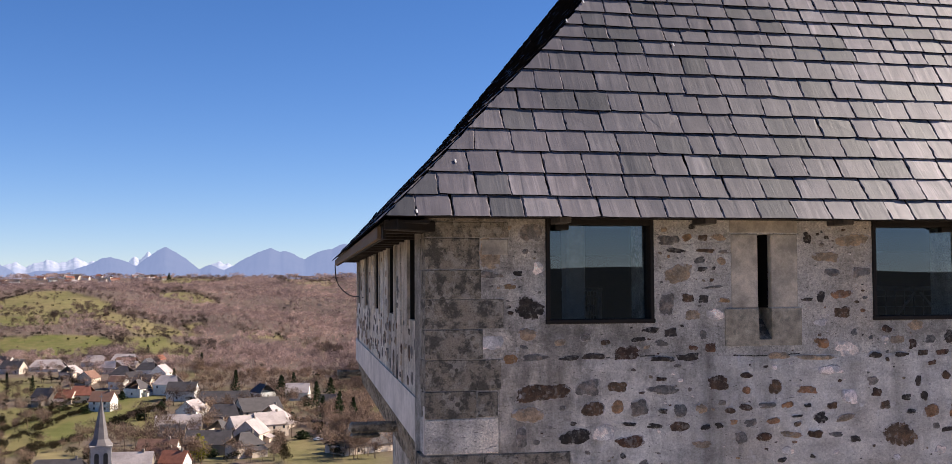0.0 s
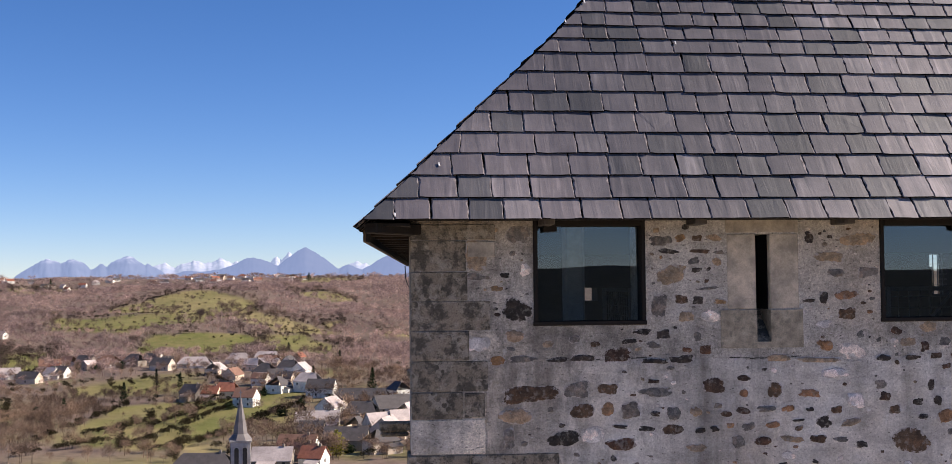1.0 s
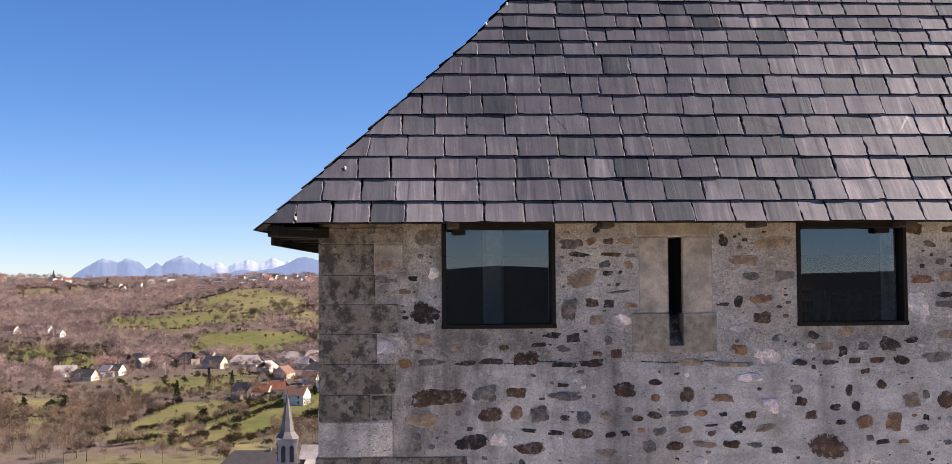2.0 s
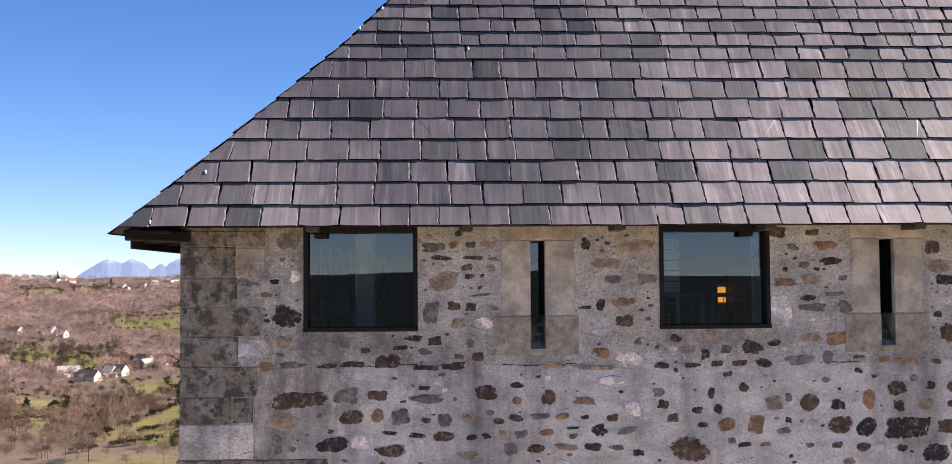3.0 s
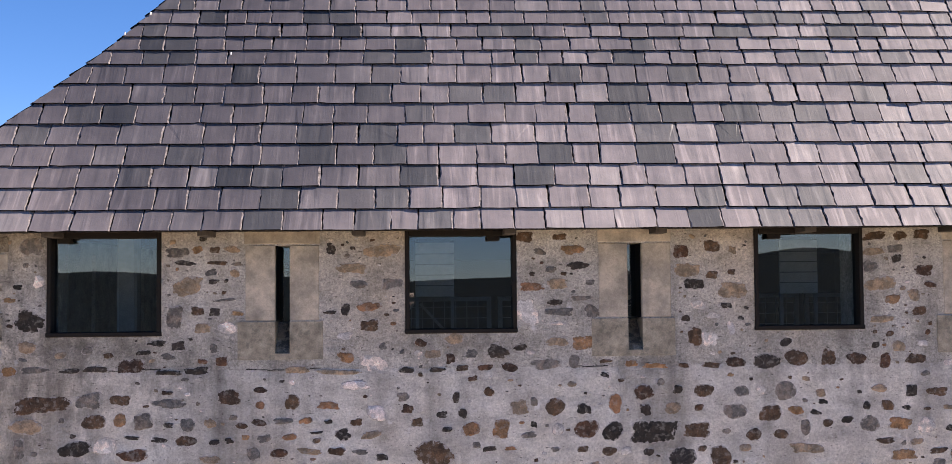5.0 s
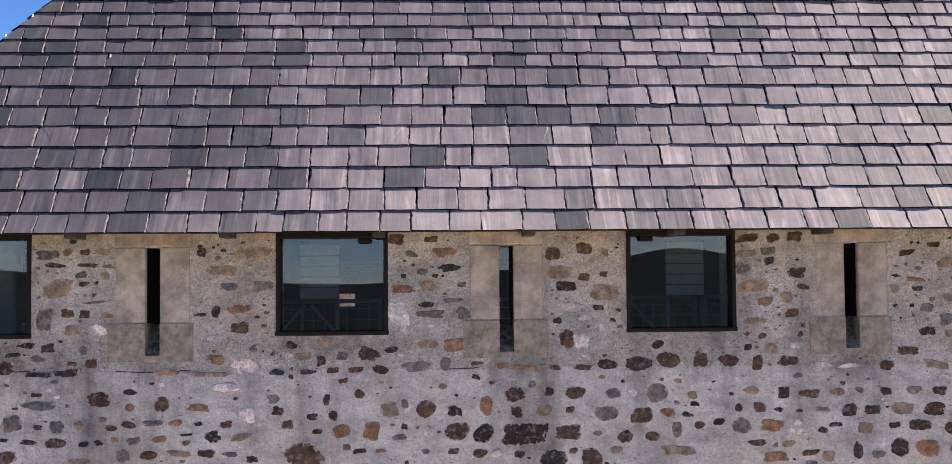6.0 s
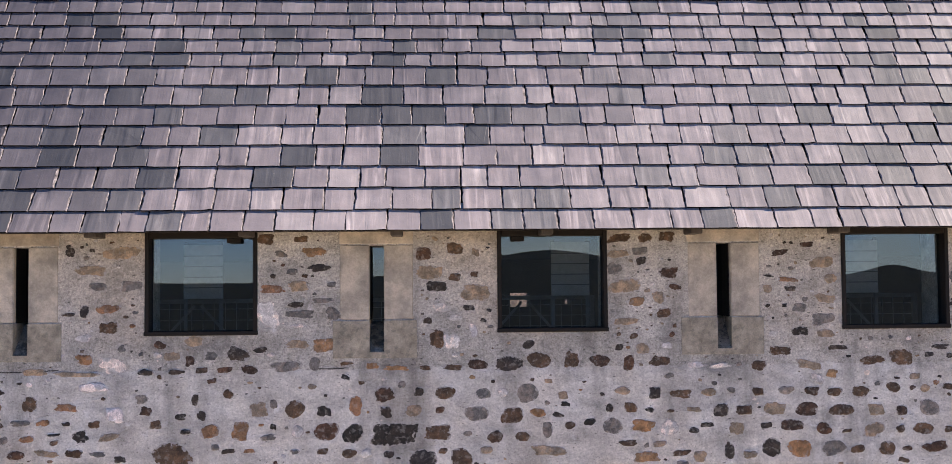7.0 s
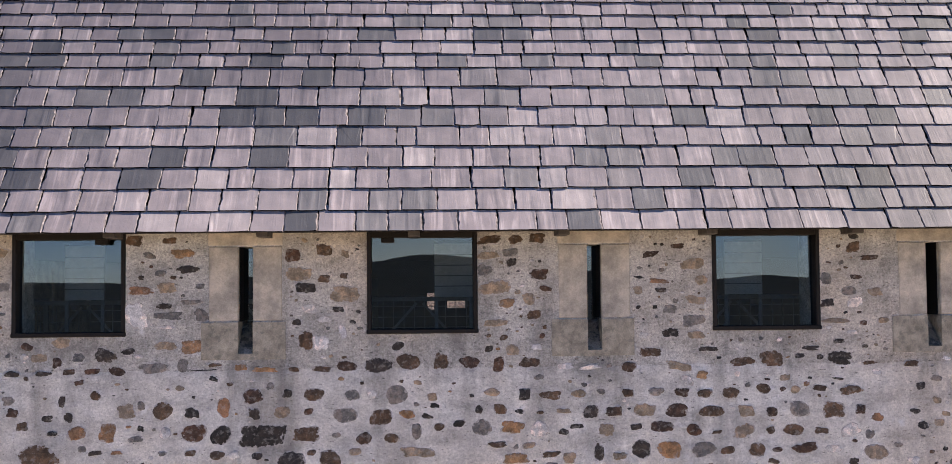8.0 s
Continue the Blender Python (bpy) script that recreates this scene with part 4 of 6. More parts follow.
def land_material():
    """Winter land: leaf litter and brown scrub, green and straw meadows, hedge lines."""
    m, n, l, b = material("winter_land", 0.95, spec=0.1)
    p = place(n)
    at = n.new("ShaderNodeAttribute")
    at.attribute_name = "cover"
    sep = n.new("ShaderNodeSeparateColor")
    l.new(at.outputs["Color"], sep.inputs["Color"])
    scrub = ramp(n, l, tex(n, l, "noise", 0.02, 6, 0.7, p), [(0.3, (0.125, 0.093, 0.082)), (0.55, (0.172, 0.129, 0.11)), (0.75, (0.21, 0.165, 0.12))])
    scrub = mix(n, l, 0.6, scrub, mix(n, l, 1.0, scrub, ramp(n, l, tex(n, l, "noise", 0.2, 4, 0.7, p), [(0.3, (0.5, 0.48, 0.45)), (0.7, (1.4, 1.4, 1.3))]), "MULTIPLY"))
    grass = ramp(n, l, tex(n, l, "noise", 0.012, 5, 0.65, p), [(0.3, (0.080, 0.098, 0.027)), (0.7, (0.148, 0.156, 0.046))])
    straw = ramp(n, l, tex(n, l, "noise", 0.03, 5, 0.65, p), [(0.3, (0.24, 0.19, 0.105)), (0.7, (0.33, 0.265, 0.15))])
    dry = grey(n, l, tex(n, l, "noise", 0.022, 5, 0.7, p, (1.6, 0.5, 1)), 0.42, 0.62)
    grass = mix(n, l, mix(n, l, 0.7, (0, 0, 0), dry), grass, (0.19, 0.16, 0.075))
    field = mix(n, l, sep.outputs["Green"], straw, grass)
    field = mix(n, l, 0.5, field, mix(n, l, 1.0, field, ramp(n, l, tex(n, l, "noise", 0.12, 5, 0.7, p), [(0.3, (0.6, 0.6, 0.55)), (0.7, (1.3, 1.25, 1.2))]), "MULTIPLY"))
    # bright ground colour, added to bounce warm light up at the tower
    bounce_ground = ramp(n, l, tex(n, l, "noise", 0.4, 5, 0.65, p), [(0.3, (0.42, 0.33, 0.23)), (0.7, (0.54, 0.45, 0.34))])
    c = mix(n, l, sep.outputs["Blue"], mix(n, l, sep.outputs["Red"], scrub, field), bounce_ground)
    pines = ramp(n, l, tex(n, l, "noise", 0.03, 6, 0.7, p), [(0.3, (0.012, 0.016, 0.018)), (0.7, (0.032, 0.037, 0.034))])
    l.new(mix(n, l, at.outputs["Alpha"], pines, c), b.inputs["Base Color"])
    bump(n, l, b, tex(n, l, "noise", 0.25, 5, 0.7, p), 0.6, 1.2)
    return m


bearings = [-24 + 0.18 * k for k in range(201)] + [12 + 4 * k for k in range(1, 81)] + [-26.0]
bearings = sorted(set(round(b, 3) for b in bearings if -26 <= b < 334))
radii = [0.0] + [6 * (340 / 6) ** (k / 46) for k in range(46)] + [340 + 14 * k for k in range(176)] + [2810 * (4900 / 2810) ** (k / 12) for k in range(13)]
verts, faces, cover = [], [], []
for r in radii:
    for b in bearings:
        a = radians(b)
        x, y = r * math.sin(a), r * math.cos(a)
        verts.append((x, y, land(x, y)))
        k, g = meadow(x, y) if 300 < r < 2800 and -25 < b < 13 else (0.25 * max(0.0, noise.noise((x / 150, y / 150, 3))), 0.6)
        seen = -25 < b < 13
        if seen and 300 < r < 820 and k < 0.5:
            k, g = max(k, min(0.75, max(0.0, 1.6 * noise.noise((x / 55, y / 55, 11.0)) + 0.25))), 0.75
        # unseen ground near the tower made pale, to throw sunlight onto the walls
        pale = max(0.0, min(1.0, ((75 if -40 < b < 40 else 330) - r) / 20))
        forest = 0.0 if seen or -40 < b < 40 else max(0.0, min(1.0, (r - 420) / 150))
        cover.append((k, g, pale, 1 - forest))
nb = len(bearings)
for i in range(len(radii) - 1):
    for j in range(nb):
        k = (j + 1) % nb
        faces.append((i * nb + j, i * nb + k, (i + 1) * nb + k, (i + 1) * nb + j))
ground = mesh_object("ground", verts, faces, land_material(), smooth=True)
attr = ground.data.color_attributes.new("cover", "FLOAT_COLOR", "POINT")
attr.data.foreach_set("color", np.array(cover, dtype=np.float32).ravel())
tagged(ground, "rolling winter land of meadows and brown woods", "ground", kind="structure")


# ---- mountains: ranges far behind, hazed blue, snow on the highest ----
def mountain_material(name, low, high, snow, snow_from, haze_glow):
    m, n, l, b = material(name, 1.0, spec=0.0)
    p = place(n)
    xyz = n.new("ShaderNodeSeparateXYZ")
    l.new(p, xyz.inputs[0])
    c = ramp(n, l, tex(n, l, "noise", 0.012, 6, 0.7, p), [(0.3, low), (0.7, high)])
    if snow:
        h = n.new("ShaderNodeMapRange")
        h.inputs["From Min"].default_value, h.inputs["From Max"].default_value = snow_from - 8, snow_from + 22
        l.new(xyz.outputs["Z"], h.inputs["Value"])
        patch = n.new("ShaderNodeMath")
        patch.operation = "MULTIPLY"
        l.new(h.outputs[0], patch.inputs[0])
        l.new(grey(n, l, tex(n, l, "noise", 0.03, 6, 0.8, p, (1.2, 1, 0.6)), 0.42, 0.60), patch.inputs[1])
        c = mix(n, l, patch.outputs[0], c, (0.32, 0.32, 0.34))
    l.new(c, b.inputs["Base Color"])
    # distance: the air before the range, added as an even blue glow
    b.inputs["Emission Color"].default_value = (*haze_glow, 1)
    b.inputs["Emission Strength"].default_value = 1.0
    return m


def mountain(name, peaks, distance, foot, mat, seed, b0, b1, rough=11.0, base=0.0):
    """A range as a real height sheet: peaks of (bearing, height in degrees above level, half width in degrees)."""
    verts, faces = [], []
    cols, rows = int((b1 - b0) / 0.06) + 1, 14
    for j in range(rows):
        f = j / (rows - 1)
        for i in range(cols):
            b = b0 + (b1 - b0) * i / (cols - 1)
            h = 0.0 if not base else base + 0.18 * noise.noise((b * 0.9, seed, 2.0))
            for pb, ph, pw in peaks:
                d = abs(b - pb) / pw
                h = max(h, ph * (0.72 * max(0.0, 1 - d ** 1.15) + 0.28 / (1 + (d * 1.3) ** 2)))
            r = distance - 420 * (1 - f)
            z = 30 + math.tan(radians(h)) * distance
            x, y = spot(b, r)
            jag = rough * noise.fractal((b * 1.3, seed, f * 1.2), 0.8, 2.1, 6) * (0.3 + min(1, h))
            verts.append((x, y, foot + (z + jag - foot) * (f ** 0.8)))
    for j in range(rows - 1):
        for i in range(cols - 1):
            a = j * cols + i
            faces.append((a, a + 1, a + cols + 1, a + cols))
    ob = mesh_object(name, verts, faces, mat, smooth=True)
    return tagged(ob, "hazy blue mountain range on the horizon", "mountain", kind="structure")


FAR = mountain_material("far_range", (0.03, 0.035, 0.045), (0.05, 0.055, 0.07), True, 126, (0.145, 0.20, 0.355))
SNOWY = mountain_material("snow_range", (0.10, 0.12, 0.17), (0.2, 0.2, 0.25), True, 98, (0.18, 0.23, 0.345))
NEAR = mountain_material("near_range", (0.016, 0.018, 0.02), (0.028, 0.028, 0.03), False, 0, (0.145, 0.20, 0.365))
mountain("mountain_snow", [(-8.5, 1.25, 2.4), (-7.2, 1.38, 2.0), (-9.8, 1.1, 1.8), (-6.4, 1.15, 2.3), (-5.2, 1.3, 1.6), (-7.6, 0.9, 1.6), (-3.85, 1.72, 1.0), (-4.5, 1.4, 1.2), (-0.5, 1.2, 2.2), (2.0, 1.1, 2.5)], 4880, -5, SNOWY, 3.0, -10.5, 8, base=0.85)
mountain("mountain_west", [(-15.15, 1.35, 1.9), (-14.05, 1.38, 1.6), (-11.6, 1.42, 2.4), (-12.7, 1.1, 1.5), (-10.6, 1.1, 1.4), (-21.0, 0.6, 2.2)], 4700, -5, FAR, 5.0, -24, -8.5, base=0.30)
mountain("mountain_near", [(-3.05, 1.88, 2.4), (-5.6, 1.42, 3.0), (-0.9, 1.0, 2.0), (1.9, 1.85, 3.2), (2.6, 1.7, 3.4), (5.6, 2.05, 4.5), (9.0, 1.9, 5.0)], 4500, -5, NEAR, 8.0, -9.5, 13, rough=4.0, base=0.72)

# ---- trees ----
def bark_material(name, tones, through_light=0.45, relief=0.8):
    """Twigs, needles and bark: tone by piece and by stand; part of the light scatters through."""
    m, n, l, b = material(name, 0.95, spec=0.05)
    r = n.new("ShaderNodeNewGeometry").outputs["Random Per Island"]
    c = ramp(n, l, r, [(i / (len(tones) - 1), t) for i, t in enumerate(tones)])
    p = place(n)
    c = mix(n, l, 0.8, c, mix(n, l, 1.0, c, ramp(n, l, tex(n, l, "noise", 0.018, 4, 0.6, p), [(0.36, (0.40, 0.39, 0.41)), (0.64, (1.5, 1.42, 1.3))]), "MULTIPLY"))
    c = mix(n, l, 0.8, c, mix(n, l, 1.0, c, ramp(n, l, tex(n, l, "noise", 0.085, 4, 0.7, p), [(0.36, (0.50, 0.48, 0.49)), (0.64, (1.5, 1.48, 1.44))]), "MULTIPLY"))
    l.new(c, b.inputs["Base Color"])
    bump(n, l, b, tex(n, l, "noise", 0.5, 4, 0.75, p), relief, 1.2)
    tl, mx = n.new("ShaderNodeBsdfTranslucent"), n.new("ShaderNodeMixShader")
    l.new(c, tl.inputs["Color"])
    mx.inputs[0].default_value = through_light
    l.new(b.outputs[0], mx.inputs[1])
    l.new(tl.outputs[0], mx.inputs[2])
    l.new(mx.outputs[0], n["Material Output"].inputs["Surface"])
    return m


BARE = bark_material("bare_twigs", [(0.24, 0.176, 0.169), (0.325, 0.242, 0.229), (0.405, 0.305, 0.286), (0.49, 0.378, 0.342)], 0.35, 0.4)
NEAR_BARE = bark_material("near_twigs", [(0.105, 0.074, 0.060), (0.22, 0.16, 0.128), (0.38, 0.285, 0.22)], 0.2)
DARK_LEAF = bark_material("dark_evergreen", [(0.018, 0.03, 0.018), (0.035, 0.05, 0.025), (0.05, 0.065, 0.03)])
YELLOW_LEAF = bark_material("yellow_evergreen", [(0.16, 0.16, 0.02), (0.26, 0.25, 0.04), (0.10, 0.12, 0.02)])
TRUNK = bark_material("trunk_bark", [(0.08, 0.065, 0.05), (0.12, 0.095, 0.075)])


def bare_crown(rg, height, spread, twigs, thick):
    """Twigs of a leafless crown as slim slivers that fan out from the limbs; and a short trunk."""
    v, f = [], []
    for k in range(4):
        a, b = k * math.pi / 2, (k + 1) * math.pi / 2
        i = len(v)
        v += [(0.02 * height * math.cos(a), 0.02 * height * math.sin(a), -1.0), (0.02 * height * math.cos(b), 0.02 * height * math.sin(b), -1.0), (0, 0, height * 0.6)]
        f.append((i, i + 1, i + 2))
    lobes = [(rg.uniform(-0.45, 0.45) * spread, rg.uniform(-0.45, 0.45) * spread, height * rg.uniform(0.5, 0.72), rg.uniform(0.45, 0.7)) for _ in range(5)]
    for _ in range(twigs):
        lx, ly, lz, lr = rg.choice(lobes)
        d = Vector((rg.gauss(0, 1), rg.gauss(0, 1), rg.gauss(0.25, 0.9))).normalized()
        q = rg.random() ** 0.45
        c = Vector((lx + d.x * spread * lr * q, ly + d.y * spread * lr * q, lz + d.z * height * 0.27 * q))
        way = (d + Vector((rg.gauss(0, 0.5), rg.gauss(0, 0.5), 0.35 + rg.gauss(0, 0.4)))).normalized()
        side = way.cross(Vector((rg.uniform(-1, 1), rg.uniform(-1, 1), rg.uniform(-1, 1)))).normalized() * thick * rg.uniform(0.6, 1.5)
        size = height * rg.uniform(0.09, 0.17)
        i = len(v)
        v += [c - side - way * size * 0.5, c + side - way * size * 0.5, c + way * size * 0.5]
        f.append((i, i + 1, i + 2))
    return v, f


def gather(name, placed, templates, mat, label, category):
    """One mesh of many trees: templates turned, sized and set down at places (x, y, size, template)."""
    rg = random.Random(5)
    vs, fs, base = [], [], 0
    for x, y, size, k in placed:
        tv, tf = templates[k]
        a = rg.uniform(0, 2 * math.pi)
        rot = np.array([[math.cos(a), -math.sin(a), 0], [math.sin(a), math.cos(a), 0], [0, 0, 1]]) * size
        vs.append(tv @ rot.T + np.array([x, y, land(x, y)]))
        fs.append(tf + base)
        base += len(tv)
    V, F = np.concatenate(vs), np.concatenate(fs)
    me = bpy.data.meshes.new(name)
    me.vertices.add(len(V))
    me.vertices.foreach_set("co", V.astype(np.float32).ravel())
    me.loops.add(F.size)
    me.loops.foreach_set("vertex_index", F.astype(np.int32).ravel())
    me.polygons.add(len(F))
    me.polygons.foreach_set("loop_start", np.arange(0, F.size, 3, dtype=np.int32))
    me.materials.append(mat)
    me.update(calc_edges=True)
    me.shade_smooth()
    return tagged(new(name, me), label, category, kind="stuff")


rg = random.Random(21)
TREES = [tuple(np.array(q) for q in bare_crown(rg, 8.4, rg.uniform(3.2, 4.6), 130, 0.14)) for _ in range(8)]
FAR_TREES = [tuple(np.array(q) for q in bare_crown(rg, 8.0, rg.uniform(3.4, 4.8), 60, 0.22)) for _ in range(8)]
ROW_TREES = [tuple(np.array(q) for q in bare_crown(rg, 9.5, rg.uniform(3.4, 4.8), 150, 0.12)) for _ in range(6)]
NEAR_TREES = [tuple(np.array(q) for q in bare_crown(rg, 10, rg.uniform(3.6, 5.0), 380, 0.065)) for _ in range(6)]
placed, near_placed, far_placed, row_placed = [], [], [], []
tries, cells = 0, set()
while len(placed) + len(far_placed) < 19000 and tries < 64000:
    tries += 1
    b, r = rg.uniform(-22, 8), math.sqrt(rg.uniform(430 ** 2, 2680 ** 2))
    x, y = spot(b, r)
    k, g = meadow(x, y)
    wood = noise.noise((x / 210, y / 210, 8.0)) + 0.5 * noise.noise((x / 70, y / 70, 3.0))
    if k > 0.2:
        if r > 850 and rg.random() < 0.045 + 0.10 * (wood > 0.2):
            row_placed.append((x, y, rg.uniform(0.4, 1.1), rg.randrange(6)))
        continue
    if k < 0.2 and r > 900 and meadow(x, y + 30)[0] > 0.5 and rg.random() < 0.6:
        continue
    if 440 < r < 760 and -9 < b < 4.8 and rg.random() > 0.3:
        continue
    if r < 780 and b < -8.5 and rg.random() > (0.15 if r < 520 else 0.5):
        continue
    if 760 < r < 960 and -17 < b < -4 and rg.random() > 0.2:
        continue
    if r > 2380 and -20 < b < -3 and rg.random() > 0.3:
        continue
    if wood < -0.35 and rg.random() > 0.45:
        continue
    size = rg.uniform(0.55, 1.1) * (0.75 if r < 800 else 1.0) * (1.0 + 0.7 * (noise.noise((x / 38, y / 38, 5.0)) > 0.12))
    if r > 800 and (int(x / 8.5), int(y / 8.5)) in cells:
        continue
    cells.add((int(x / 8.5), int(y / 8.5)))
    (near_placed if r < 780 else placed if r < 1450 else far_placed).append((x, y, size, rg.randrange(6 if r < 780 else 8)))
for _ in range(420):
    b, r = rg.uniform(-21, -8.5), rg.uniform(490, 780)
    x, y = spot(b, r)
    if meadow(x, y)[0] < 0.3 or rg.random() < 0.12:
        near_placed.append((x, y, rg.uniform(0.35, 0.8), rg.randrange(6)))
# trees along the field edges
for tone, corners in FIELDS:
    for (x0, y0), (x1, y1) in zip(corners, corners[1:] + corners[:1]):
        for k in range(int(math.dist((x0, y0), (x1, y1)) / (7.5 if math.hypot(x0, y0) > 800 else 45))):
            f = rg.random()
            x, y = x0 + (x1 - x0) * f + rg.uniform(-7, 7), y0 + (y1 - y0) * f + rg.uniform(-7, 7)
            way = math.hypot(x, y)
            (near_placed if way < 900 else row_placed).append((x, y, rg.uniform(0.5, 1.35), rg.randrange(6)))
gather("bare_wood", placed, TREES, BARE, "leafless purple-brown winter woods over the hills", "woodland")
gather("distant_wood", far_placed, FAR_TREES, BARE, "far leafless woods on the rising hills", "woodland")
ROW_BARK = bark_material("hedgerow_twigs", [(0.085, 0.066, 0.058), (0.14, 0.106, 0.092), (0.22, 0.168, 0.142)], 0.2)
gather("hedgerow_trees", row_placed, ROW_TREES, ROW_BARK, "leafless brown trees along the field edges", "trees")
gather("bare_trees", near_placed, NEAR_TREES, NEAR_BARE, "leafless trees and scrub round the village", "trees")


HEDGE = bark_material("dark_hedge", [(0.018, 0.017, 0.010), (0.036, 0.031, 0.018), (0.058, 0.046, 0.027)], 0.1)
HEDGES = [tuple(np.array(q) for q in bare_crown(rg, 4.2, rg.uniform(1.8, 2.6), 90, 0.17)) for _ in range(5)]
lines = []
for tone, corners in FIELDS:
    for k, ((x0, y0), (x1, y1)) in enumerate(zip(corners, corners[1:] + corners[:1])):
        if k % 3 == 2:
            continue
        many = int(math.dist((x0, y0), (x1, y1)) / 1.8)
        for j in range(many):
            f = j / many
            if noise.noise((f * 7, k, x0 / 90)) > -0.05:
                lines.append((x0 + (x1 - x0) * f + rg.uniform(-1.5, 1.5), y0 + (y1 - y0) * f + rg.uniform(-1.5, 1.5), rg.uniform(0.45, 1.2), rg.randrange(5)))
for b0, r0, b1, r1 in ((-16.6, 470, -11.4, 520), (-19.5, 600, -14.2, 640), (-10.9, 468, -6.5, 540), (-10.2, 577, -6.4, 690), (-8.1, 600, -6.3, 668), (-13.6, 540, -10.4, 585), (-6.2, 560, -4.0, 640), (-16.0, 900, -12.6, 985), (-19.8, 930, -16.4, 1010)):
    p0, p1 = spot(b0, r0), spot(b1, r1)
    many = int(math.dist(p0, p1) / 1.1)
    for j in range(many):
        f = j / many
        if noise.noise((f * 9, b0, 1.0)) > -0.3:
            lines.append((p0[0] + (p1[0] - p0[0]) * f + rg.uniform(-0.8, 0.8), p0[1] + (p1[1] - p0[1]) * f + rg.uniform(-0.8, 0.8), rg.uniform(0.5, 1.0), rg.randrange(5)))
for _ in range(380):
    b, r = rg.uniform(-21, 6), rg.uniform(640, 1900)
    x, y = spot(b, r)
    lines.append((x, y, rg.uniform(0.6, 1.5), rg.randrange(5)))
gather("hedges", lines, HEDGES, HEDGE, "dark hedges and ivy thickets along the fields", "hedge")


def conifer(bearing, reach, height, wide, mat=None, round_top=False):
    """An evergreen: trunk and tiers of many drooping needle sprays with gaps."""
    x, y = spot(bearing, reach)
    e = empty("evergreen_tree", pose(x, y, land(x, y) - 0.3))
    rg = random.Random(int(bearing * 100) + int(reach))
    bm = bmesh.new()
    bmesh.ops.create_cone(bm, cap_ends=True, segments=6, radius1=height * 0.022, radius2=0.03, depth=height * 0.95, matrix=Matrix.Translation((0, 0, height * 0.475)))
    part("trunk", bm, TRUNK, e)
    v, f = [], []
    for k in range(620):
        t = rg.random() ** 0.8
        z = height * (0.10 + 0.9 * t)
        shape = math.sqrt(max(0.02, 1 - (2 * t - 0.85) ** 2)) if round_top else (1 - t) ** 0.85
        tier = 0.75 + 0.35 * math.sin(z * 4.2)
        rr = wide * shape * tier * rg.uniform(0.55, 1.08)
        a = rg.uniform(0, 2 * math.pi)
        c = Vector((math.cos(a) * rr, math.sin(a) * rr, z - 0.12 * rr))
        s = rg.uniform(0.35, 0.75) * (0.5 + wide / 5)
        d1 = Vector((rg.gauss(0, 1), rg.gauss(0, 1), rg.gauss(-0.2, 0.5))).normalized() * s
        d2 = Vector((rg.gauss(0, 1), rg.gauss(0, 1), rg.gauss(0, 0.6))).normalized() * s * 0.6
        i = len(v)
        v += [c - d2, c + d2, c + d1]
        f.append((i, i + 1, i + 2))
    mesh_object("crown", v, f, mat or DARK_LEAF, e)
    return tagged(e, "golden yellow-green rounded evergreen in a garden" if mat else "dark green conifer among the houses", "tree", "evergreens")


for b, r, h, w in ((0.2, 670, 17, 4.5), (2.4, 655, 15, 6), (-1.4, 800, 13, 3.5), (-2.7, 730, 11, 3), (-9.1, 720, 14, 3.2), (-11.7, 690, 14, 4), (-10.2, 735, 15, 3), (4.1, 590, 16, 5), (5.2, 520, 18, 5.5), (5.9, 525, 15, 4), (4.4, 560, 12, 4),
                   (-3.9, 1010, 12, 4), (-18.6, 620, 11, 5), (-17.9, 900, 12, 4), (3.0, 690, 13, 4), (4.8, 640, 14, 5), (-17.4, 2450, 22, 6), (-2.9, 2430, 18, 9), (-15.0, 2440, 18, 6), (-14.4, 640, 10, 4)):
    conifer(b, r, h, w)
conifer(-1.6, 442, 10.5, 4.2, YELLOW_LEAF, True)

# ---- village ----
WALLS = {"white": plain_material("white_render", (0.76, 0.71, 0.64), 0.9, 0.3), "cream": plain_material("cream_render", (0.64, 0.535, 0.43), 0.9, 0.3), "grey": plain_material("grey_render", (0.27, 0.23, 0.19), 0.9, 0.3)}
ROOFS = {"slate": plain_material("slate_roof", (0.080, 0.071, 0.071), 0.75, 0.4), "red": plain_material("red_tile_roof", (0.26, 0.10, 0.065), 0.85, 0.4), "pale": plain_material("pale_sheet_roof", (0.42, 0.36, 0.34), 0.7, 0.2), "brown": plain_material("brown_tile_roof", (0.22, 0.12, 0.085), 0.85, 0.4)}
PANE = plain_material("dark_house_window", (0.03, 0.032, 0.035), 0.3, 0.5)


HOMES = []


